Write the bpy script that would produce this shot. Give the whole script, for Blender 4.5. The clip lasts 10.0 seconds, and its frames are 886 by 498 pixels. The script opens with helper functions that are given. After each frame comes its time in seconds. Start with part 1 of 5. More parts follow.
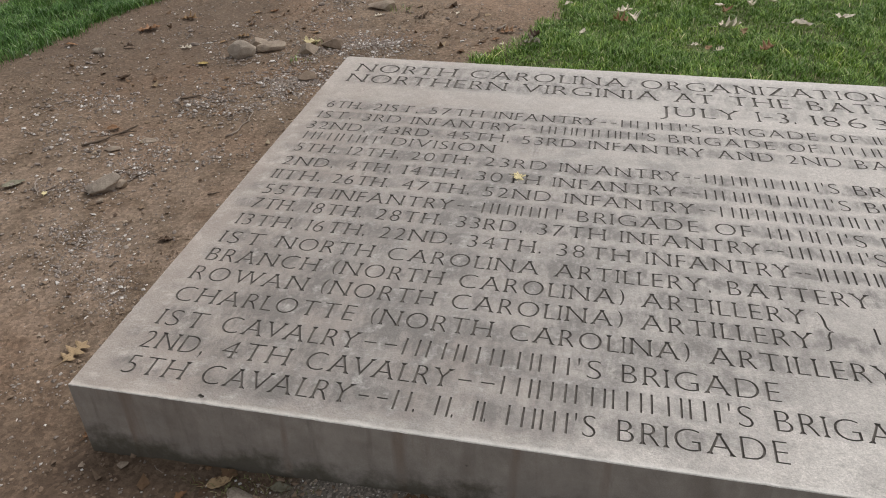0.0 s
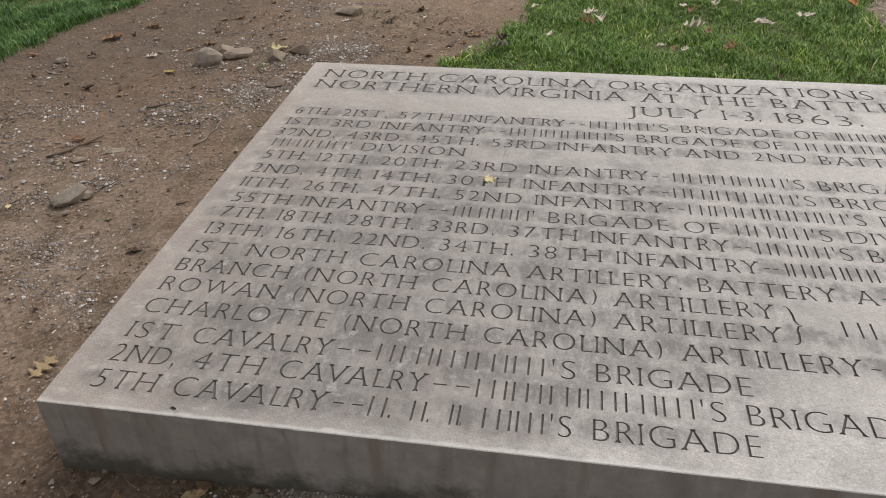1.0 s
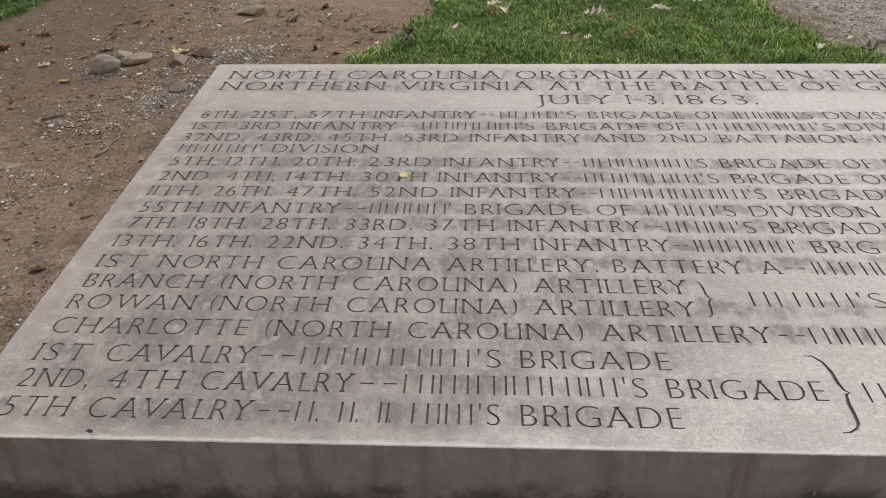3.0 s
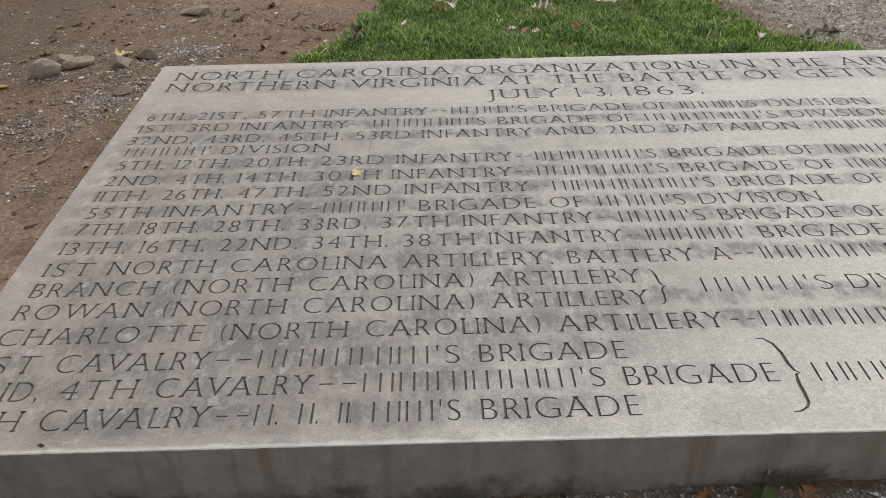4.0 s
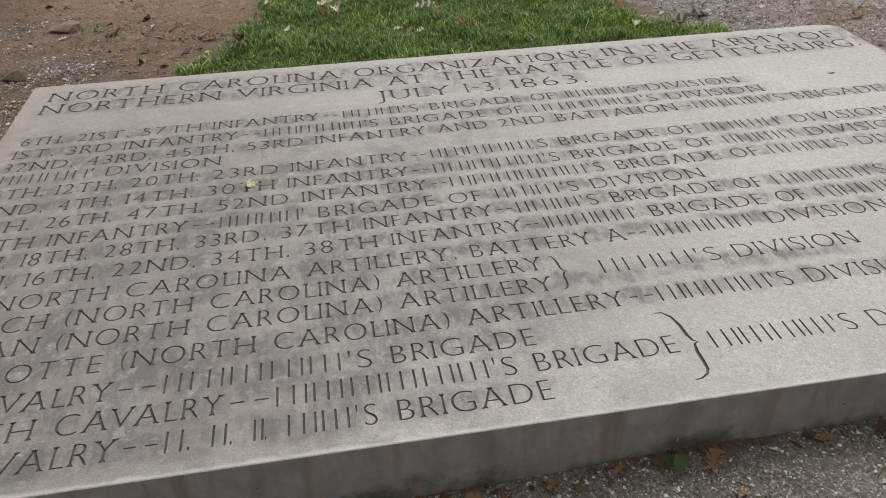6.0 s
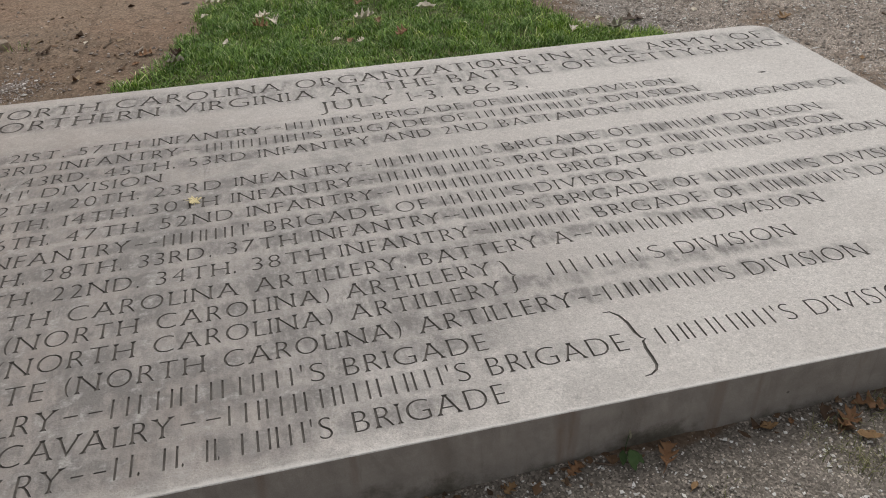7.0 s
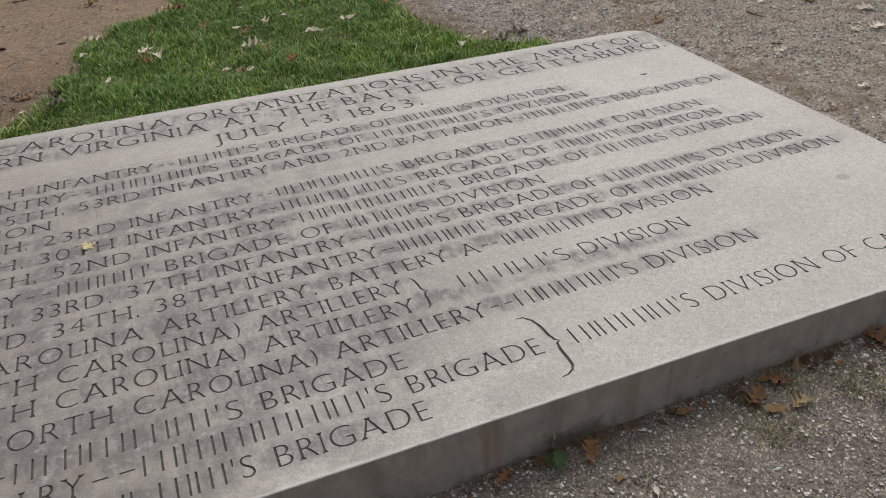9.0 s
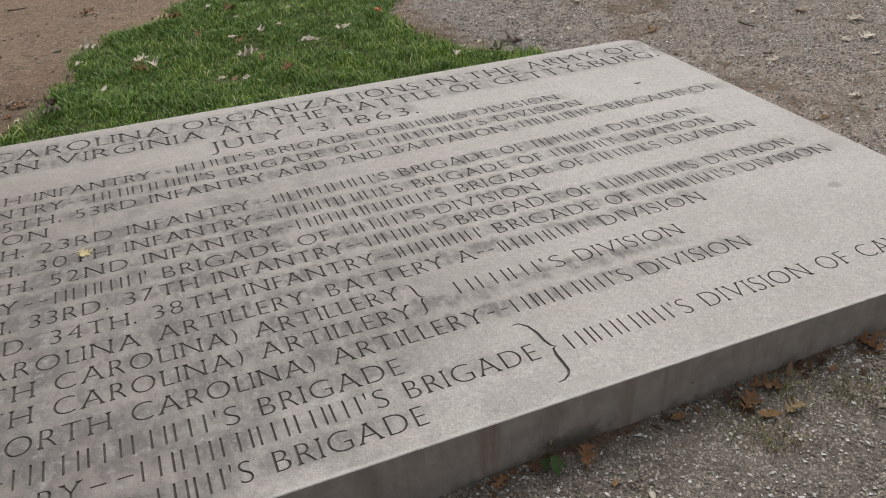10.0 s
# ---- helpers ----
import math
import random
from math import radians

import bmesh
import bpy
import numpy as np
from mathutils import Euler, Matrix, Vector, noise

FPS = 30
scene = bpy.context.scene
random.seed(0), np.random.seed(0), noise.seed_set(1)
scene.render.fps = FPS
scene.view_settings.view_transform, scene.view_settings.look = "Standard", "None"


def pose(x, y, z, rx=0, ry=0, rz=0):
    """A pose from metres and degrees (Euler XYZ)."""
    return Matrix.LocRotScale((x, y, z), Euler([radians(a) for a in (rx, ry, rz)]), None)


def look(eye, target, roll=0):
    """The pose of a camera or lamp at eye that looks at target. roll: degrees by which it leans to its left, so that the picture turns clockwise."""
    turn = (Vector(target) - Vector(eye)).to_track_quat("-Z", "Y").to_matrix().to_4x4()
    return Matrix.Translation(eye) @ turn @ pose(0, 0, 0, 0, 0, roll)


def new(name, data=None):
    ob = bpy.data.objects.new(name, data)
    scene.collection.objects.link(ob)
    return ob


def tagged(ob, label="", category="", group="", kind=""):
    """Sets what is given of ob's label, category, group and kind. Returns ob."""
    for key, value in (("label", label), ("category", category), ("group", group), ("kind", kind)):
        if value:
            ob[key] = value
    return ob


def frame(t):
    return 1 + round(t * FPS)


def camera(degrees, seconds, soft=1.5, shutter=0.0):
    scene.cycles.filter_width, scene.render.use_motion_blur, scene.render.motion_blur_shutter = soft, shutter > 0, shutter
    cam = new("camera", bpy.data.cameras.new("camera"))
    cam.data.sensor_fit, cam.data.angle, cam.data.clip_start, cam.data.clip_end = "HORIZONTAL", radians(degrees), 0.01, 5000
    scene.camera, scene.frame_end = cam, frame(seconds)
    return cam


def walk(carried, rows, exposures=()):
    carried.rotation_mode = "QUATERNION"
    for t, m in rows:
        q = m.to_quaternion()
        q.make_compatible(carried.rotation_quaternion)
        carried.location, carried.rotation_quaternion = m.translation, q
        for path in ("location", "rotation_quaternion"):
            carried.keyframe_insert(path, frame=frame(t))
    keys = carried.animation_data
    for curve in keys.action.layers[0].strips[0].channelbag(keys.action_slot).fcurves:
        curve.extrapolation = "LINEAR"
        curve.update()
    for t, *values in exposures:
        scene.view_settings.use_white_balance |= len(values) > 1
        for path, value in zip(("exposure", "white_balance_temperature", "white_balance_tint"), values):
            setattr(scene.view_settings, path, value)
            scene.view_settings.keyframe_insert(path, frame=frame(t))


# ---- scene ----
import mathutils.geometry as GEO

# camera and its path
cam = camera(59.1, 10.0, soft=1.0)
PATH = [
    (0, (1.38, -1.346, 1.708), (1.024, 0.272, 0.587), -1.3),
    (0.5, (1.384, -1.344, 1.709), (1.056, 0.282, 0.592), -1.4),
    (1, (1.385, -1.342, 1.707), (1.094, 0.293, 0.593), -1.4),
    (1.5, (1.388, -1.341, 1.708), (1.141, 0.3, 0.591), -1.4),
    (2, (1.39, -1.341, 1.707), (1.192, 0.304, 0.586), -1.2),
    (2.5, (1.391, -1.339, 1.705), (1.244, 0.309, 0.581), -1.2),
    (4, (1.4, -1.335, 1.7), (1.417, 0.311, 0.565), -1.1),
    (4.5, (1.401, -1.335, 1.703), (1.464, 0.306, 0.561), -1.0),
    (5, (1.402, -1.336, 1.701), (1.514, 0.298, 0.554), -1.2),
    (5.5, (1.403, -1.337, 1.7), (1.584, 0.294, 0.557), -1.2),
    (6.8, (1.411, -1.333, 1.7), (1.776, 0.278, 0.573), -1.3),
    (7, (1.411, -1.338, 1.702), (1.796, 0.271, 0.579), -1.2),
    (7.5, (1.414, -1.338, 1.702), (1.85, 0.263, 0.586), -1.4),
    (8, (1.411, -1.337, 1.7), (1.905, 0.251, 0.589), -1.9),
    (8.5, (1.418, -1.341, 1.7), (1.972, 0.232, 0.596), -2.2),
    (9, (1.417, -1.342, 1.699), (2.027, 0.221, 0.612), -2.2),
    (9.5, (1.411, -1.349, 1.699), (2.037, 0.216, 0.624), -2.1),
    (10, (1.401, -1.355, 1.702), (2.032, 0.214, 0.633), -1.9),
]
walk(cam, [(t, look(eye, target, roll)) for t, eye, target, roll in PATH], exposures=[(0.0, 0.08), (2.5, 0.07), (4.5, -0.03), (7.0, -0.17), (9.0, -0.20), (10.0, -0.21)])

# light: a bright overcast sky, with the weak, very soft sun behind the slab
SUN_HEIGHT, SUN_TURN = 52.0, 25.0
world = bpy.data.worlds.new("overcast_sky")
scene.world = world
world.use_nodes = True
wn, wl = world.node_tree.nodes, world.node_tree.links
sky = wn.new("ShaderNodeTexSky")
sky.sky_type = "NISHITA"
sky.sun_disc = False
sky.sun_elevation, sky.sun_rotation = radians(SUN_HEIGHT), radians(SUN_TURN)
sky.air_density, sky.dust_density, sky.ozone_density = 1.0, 4.0, 1.0
veil = wn.new("ShaderNodeHueSaturation")
veil.inputs["Saturation"].default_value = 0.12
wl.new(sky.outputs[0], veil.inputs["Color"])
wl.new(veil.outputs[0], wn["Background"].inputs["Color"])
wn["Background"].inputs["Strength"].default_value = 0.128
sun = new("sun", bpy.data.lights.new("sun", "SUN"))
sun.data.energy, sun.data.angle, sun.data.color = 0.75, radians(35), (1.0, 0.95, 0.88)
away = Vector((math.sin(radians(SUN_TURN)) * math.cos(radians(SUN_HEIGHT)),
               math.cos(radians(SUN_TURN)) * math.cos(radians(SUN_HEIGHT)), math.sin(radians(SUN_HEIGHT))))
sun.matrix_world = look(away * 20, (0, 0, 0))


# ---------------------------------------------------------------- materials
class Nodes:
    """A small builder of node materials in object space."""

    def __init__(self, name, rough=0.85):
        self.m = bpy.data.materials.new(name)
        self.m.use_nodes = True
        self.t = self.m.node_tree
        self.out = self.t.nodes["Principled BSDF"]
        self.out.inputs["Roughness"].default_value = rough
        self.out.inputs["Specular IOR Level"].default_value = 0.25
        self.place = self.add("ShaderNodeTexCoord").outputs["Object"]

    def add(self, kind):
        return self.t.nodes.new(kind)

    def put(self, socket, value):
        if isinstance(value, bpy.types.NodeSocket):
            self.t.links.new(value, socket)
        elif isinstance(value, tuple):
            socket.default_value = (*value, 1) if len(socket.default_value) == 4 and len(value) == 3 else value
        else:
            socket.default_value = value

    def noise(self, scale, detail=4, rough=0.55, stretch=None, at=None):
        n = self.add("ShaderNodeTexNoise")
        n.inputs["Scale"].default_value, n.inputs["Detail"].default_value, n.inputs["Roughness"].default_value = scale, detail, rough
        at = at or self.place
        if stretch:
            k = self.add("ShaderNodeMapping")
            k.inputs["Scale"].default_value = stretch
            self.put(k.inputs[0], at)
            at = k.outputs[0]
        self.put(n.inputs["Vector"], at)
        return n.outputs["Fac"]

    def cells(self, scale, out="Color", rand=1.0):
        n = self.add("ShaderNodeTexVoronoi")
        n.inputs["Scale"].default_value, n.inputs["Randomness"].default_value = scale, rand
        self.put(n.inputs["Vector"], self.place)
        return n.outputs[out]

    def ramp(self, x, *stops, mode="LINEAR"):
        n = self.add("ShaderNodeValToRGB")
        n.color_ramp.interpolation = mode
        e = n.color_ramp.elements
        while len(e) < len(stops):
            e.new(0.5)
        for k, (p, c) in zip(e, stops):
            k.position = p
            k.color = (*c, 1) if isinstance(c, tuple) else (c, c, c, 1)
        self.put(n.inputs[0], x)
        return n.outputs["Color"]

    def mix(self, f, a, b, blend="MIX"):
        n = self.add("ShaderNodeMix")
        n.data_type, n.blend_type = "RGBA", blend
        self.put(n.inputs[0], f), self.put(n.inputs[6], a), self.put(n.inputs[7], b)
        return n.outputs[2]

    def math(self, op, a, b=0.0, clamp=False):
        n = self.add("ShaderNodeMath")
        n.operation, n.use_clamp = op, clamp
        self.put(n.inputs[0], a), self.put(n.inputs[1], b)
        return n.outputs[0]

    def span(self, x, a, b, lo=0.0, hi=1.0):
        n = self.add("ShaderNodeMapRange")
        n.interpolation_type = "SMOOTHSTEP"
        self.put(n.inputs[0], x)
        for i, v in enumerate((a, b, lo, hi)):
            self.put(n.inputs[1 + i], v)
        return n.outputs[0]

    def xyz(self):
        n = self.add("ShaderNodeSeparateXYZ")
        self.put(n.inputs[0], self.place)
        return n.outputs

    def attribute(self, name):
        n = self.add("ShaderNodeAttribute")
        n.attribute_name = name
        return n.outputs["Fac"]

    def island(self):
        return self.add("ShaderNodeNewGeometry").outputs["Random Per Island"]

    def each(self):
        return self.add("ShaderNodeObjectInfo").outputs["Random"]

    def done(self, color, height=None, depth=0.002, strength=1.0, rough=None):
        self.put(self.out.inputs["Base Color"], color)
        if rough is not None:
            self.put(self.out.inputs["Roughness"], rough)
        if height is not None:
            b = self.add("ShaderNodeBump")
            b.inputs["Distance"].default_value, b.inputs["Strength"].default_value = depth, strength
            self.put(b.inputs["Height"], height)
            self.t.links.new(b.outputs[0], self.out.inputs["Normal"])
        return self.m


ROW_PITCH, ROW_FIRST, CAP = 0.1162, 0.076, 0.073
# right ends of the carved rows, from the front row to the back
ROW_ENDS = (1.97, 2.36, 1.98, 3.33, 3.1, 2.1, 3.40, 4.18, 4.08, 2.85, 4.07, 3.94, 3.92, 0.97, 4.25, 3.48, 3.43)


def stone_face():
    """Pale warm granite, soiled along the carved rows."""
    n = Nodes("weathered_pale_granite", 0.66)
    n.out.inputs["Specular IOR Level"].default_value = 0.45
    x, y, z = n.xyz()
    grain = n.noise(420, 3, 0.7)
    speck = n.cells(330)
    cloud = n.noise(2.2, 5, 0.6)
    blot = n.noise(9, 6, 0.65)
    fine = n.noise(38, 5, 0.7)
    stone = n.ramp(cloud, (0.3, (0.605, 0.563, 0.526)), (0.7, (0.712, 0.670, 0.629)))
    tone = n.add("ShaderNodeRGBToBW")
    n.put(tone.inputs[0], speck)
    stone = n.mix(0.26, stone, n.ramp(tone.outputs[0], (0.1, 0.55), (0.45, 0.95), (0.9, 1.2)), "MULTIPLY")
    stone = n.mix(0.36, stone, n.ramp(grain, (0.3, 0.7), (0.7, 1.25)), "MULTIPLY")
    stone = n.mix(0.45, stone, n.ramp(fine, (0.25, 0.76), (0.75, 1.2)), "MULTIPLY")
    crystal = n.noise(165, 4, 0.62)
    mottle = n.noise(72, 5, 0.7)
    stone = n.mix(n.span(blot, 0.35, 0.65, 0.50, 0.90), stone, n.ramp(crystal, (0.30, 0.68), (0.47, 0.97), (0.56, 1.02), (0.70, 1.30)), "MULTIPLY")
    stone = n.mix(1.0, stone, n.ramp(mottle, (0.30, 0.74), (0.46, 0.99), (0.58, 1.0), (0.70, 1.22)), "MULTIPLY")
    # soiling held by the carved rows
    stir = n.math("MULTIPLY", n.math("SUBTRACT", n.noise(14, 4, 0.6), 0.5), 0.10)
    row = n.math("DIVIDE", n.math("ADD", n.math("SUBTRACT", y, ROW_FIRST - 0.024), stir), ROW_PITCH)
    part_of = n.math("FRACT", row)
    band = n.math("MULTIPLY", n.span(part_of, -0.02, 0.30), n.span(part_of, 1.02, 0.68))
    xs = n.math("ADD", x, n.math("MULTIPLY", n.span(y, 0.55, 0.15, 0.0, 0.85), n.span(x, 1.15, 1.75)))
    lane = n.span(y, 0.5, 1.2, 0.78, 0.17)
    lane = n.math("MULTIPLY", lane, n.math("MULTIPLY", n.span(n.math("ADD", xs, n.math("MULTIPLY", stir, 4.0)), 3.05, 1.3), n.span(x, 0.05, 0.25)))
    stops = [(i / len(ROW_ENDS), e / 4.3) for i, e in enumerate(ROW_ENDS)]
    end = n.ramp(n.math("DIVIDE", row, len(ROW_ENDS)), *stops, mode="CONSTANT")
    wob = n.math("MULTIPLY", n.math("SUBTRACT", blot, 0.5), 0.30)
    past = n.math("SUBTRACT", n.math("ADD", x, wob), n.math("MULTIPLY", end, 4.3))
    inside = n.math("MULTIPLY", n.span(past, 0.12, -0.12), n.span(n.math("ADD", x, wob), 0.02, 0.16))
    body = n.math("MULTIPLY", n.span(n.math("ADD", y, n.math("MULTIPLY", wob, 0.3)), 2.06, 2.02), n.span(y, 0.03, 0.08))
    rows = n.math("MULTIPLY", n.math("MAXIMUM", n.math("MULTIPLY", band, inside), lane), body)
    head = n.math("MULTIPLY", n.span(y, 2.20, 2.27), n.span(y, 2.57, 2.50))
    head2 = n.math("MULTIPLY", n.math("MULTIPLY", n.span(y, 2.09, 2.13), n.span(y, 2.25, 2.20)), n.math("MULTIPLY", n.span(x, 1.6, 1.75), n.span(x, 2.75, 2.65)))
    rows = n.math("ADD", rows, n.math("MULTIPLY", n.math("ADD", n.math("MULTIPLY", head, n.span(x, 0.03, 0.2)), head2, True), n.span(x, 0.8, 2.2, 0.98, 0.78)), True)
    fade = n.math("SUBTRACT", 1.0, n.math("MULTIPLY", n.math("SUBTRACT", xs, x), 0.62))
    streaky = n.noise(18, 6, 0.72, stretch=(1.7, 0.65, 1))
    patchy = n.math("MULTIPLY", n.ramp(blot, (0.34, 0.30), (0.58, 1.05)), n.ramp(streaky, (0.38, 0.20), (0.58, 1.1)))
    patchy = n.math("MULTIPLY", patchy, n.ramp(fine, (0.25, 0.55), (0.65, 1.1)))
    soil = n.math("MULTIPLY", n.math("MULTIPLY", rows, fade), patchy)
    drift = n.math("MULTIPLY", n.ramp(n.noise(8.5, 7, 0.7), (0.44, 0.0), (0.62, 0.62)), n.span(x, 2.7, 1.6))
    soil = n.math("ADD", soil, n.math("MULTIPLY", n.math("MULTIPLY", drift, n.span(x, 0.05, 0.35)), n.span(y, 2.1, 1.8)), True)
    runs = n.math("MULTIPLY", n.ramp(n.noise(30, 5, 0.65, stretch=(1.0, 0.13, 1)), (0.50, 0.0), (0.66, 0.75)), n.ramp(n.noise(4.5, 5, 0.6), (0.42, 0.0), (0.60, 1.0)))
    runs = n.math("MULTIPLY", runs, n.math("MULTIPLY", n.math("MULTIPLY", n.span(x, 0.12, 0.4), n.span(x, 2.3, 1.3)), n.math("MULTIPLY", n.span(y, 0.25, 0.5), n.span(y, 2.05, 1.7))))
    soil = n.math("MAXIMUM", soil, runs)
    film = n.math("MULTIPLY", n.math("ADD", n.span(xs, 3.7, 1.2, 0.02, 0.37), n.math("MULTIPLY", n.span(xs, 1.7, 0.6, 0.0, 0.38), n.ramp(n.noise(5.5, 6, 0.7), (0.3, 0.4), (0.62, 1.2)))), n.span(y, 2.6, 1.9, 0.6, 1.0))
    # darker blotchy patch near the front edge, around x 1.15
    front_patch = n.math("MULTIPLY", n.math("MULTIPLY", n.span(x, 0.65, 1.0), n.span(x, 1.65, 1.3)), n.math("MULTIPLY", n.span(y, 0.55, 0.3, 0.0, 0.28), n.ramp(blot, (0.35, 0.3), (0.6, 1.0))))
    film = n.math("ADD", film, n.math("MULTIPLY", front_patch, n.span(y, 0.02, 0.07)), True)
    stone = n.mix(film, stone, n.mix(n.noise(4.2, 5, 0.6), (0.325, 0.262, 0.225), (0.25, 0.230, 0.212)))
    stone = n.mix(n.math("MULTIPLY", soil, 0.86), stone, n.mix(fine, (0.135, 0.125, 0.117), (0.215, 0.20, 0.187)))
    for sx, sy, r in ((3.916, 0.633, 0.035),):
        dx, dy = n.math("SUBTRACT", x, sx), n.math("SUBTRACT", y, sy)
        far = n.math("SQRT", n.math("ADD", n.math("MULTIPLY", dx, dx), n.math("MULTIPLY", n.math("MULTIPLY", dy, dy), 1.6)))
        stone = n.mix(n.span(n.math("ADD", far, n.math("MULTIPLY", wob, 0.1)), r, r * 0.4, 0.0, 0.5), stone, (0.27, 0.245, 0.225))
    # tiny sparkles of the grain, put into the colour as near-white flecks
    glint = n.ramp(n.cells(620, "Distance"), (0.10, 0.6), (0.20, 0.0))
    stone = n.mix(n.math("MULTIPLY", glint, n.ramp(n.noise(70, 3), (0.50, 0.0), (0.66, 0.7))), stone, (0.82, 0.80, 0.77))
    rimmed = n.span(n.math("ADD", y, n.math("MULTIPLY", stir, 0.35)), 0.020, 0.004, 0.0, 0.6)
    stone = n.mix(rimmed, stone, (0.74, 0.71, 0.67))
    # pale lichen scars and a pinkish cast towards the left end
    pale = n.ramp(n.noise(17, 6, 0.7), (0.53, 0.0), (0.70, 0.75))
    stone = n.mix(n.math("MULTIPLY", n.math("MULTIPLY", pale, n.ramp(mottle, (0.35, 0.35), (0.6, 1.0))), n.span(x, 3.0, 1.5)), stone, (0.60, 0.560, 0.530))
    stone = n.mix(n.span(x, 0.9, 0.0, 0.0, 0.5), stone, n.mix(1.0, stone, (1.03, 0.97, 0.92), "MULTIPLY"))
    h = n.math("ADD", n.math("MULTIPLY", crystal, 1.1), n.math("MULTIPLY", fine, 0.6))
    return n.done(stone, h, 0.0026, 0.9)


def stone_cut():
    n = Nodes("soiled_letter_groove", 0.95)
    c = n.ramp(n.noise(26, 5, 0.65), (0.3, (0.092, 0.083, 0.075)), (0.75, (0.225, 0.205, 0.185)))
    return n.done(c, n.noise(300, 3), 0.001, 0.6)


def stone_side():
    """The slab's sawn side, grimy, with dark runs from the top edge."""
    n = Nodes("grimy_granite_side", 0.9)
    streak = n.noise(5, 5, 0.6, stretch=(1, 1, 0.12))
    thin = n.noise(26, 4, 0.6, stretch=(1, 1, 0.10))
    blot = n.noise(11, 6, 0.65)
    grain = n.noise(380, 3, 0.7)
    c = n.ramp(blot, (0.3, (0.305, 0.275, 0.248)), (0.7, (0.44, 0.402, 0.366)))
    c = n.mix(n.ramp(streak, (0.53, 0.0), (0.68, 0.5)), c, (0.18, 0.15, 0.125))
    rust = n.math("MULTIPLY", n.ramp(n.noise(9, 4, 0.55, stretch=(1, 1, 0.08)), (0.56, 0.0), (0.68, 0.75)), n.ramp(blot, (0.35, 0.3), (0.6, 1.0)))
    c = n.mix(rust, c, (0.20, 0.128, 0.085))
    c = n.mix(n.ramp(thin, (0.60, 0.0), (0.74, 0.35)), c, (0.15, 0.128, 0.106))
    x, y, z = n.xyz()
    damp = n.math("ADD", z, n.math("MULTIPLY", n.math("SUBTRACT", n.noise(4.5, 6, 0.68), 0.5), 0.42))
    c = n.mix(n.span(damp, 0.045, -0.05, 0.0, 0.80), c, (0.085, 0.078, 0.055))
    c = n.mix(0.5, c, n.ramp(grain, (0.3, 0.7), (0.7, 1.25)), "MULTIPLY")
    c = n.mix(n.ramp(n.cells(9, "Distance"), (0.03, 0.7), (0.055, 0.0)), c, (0.08, 0.07, 0.06))
    return n.done(c, n.math("ADD", grain, blot), 0.0018, 0.8)


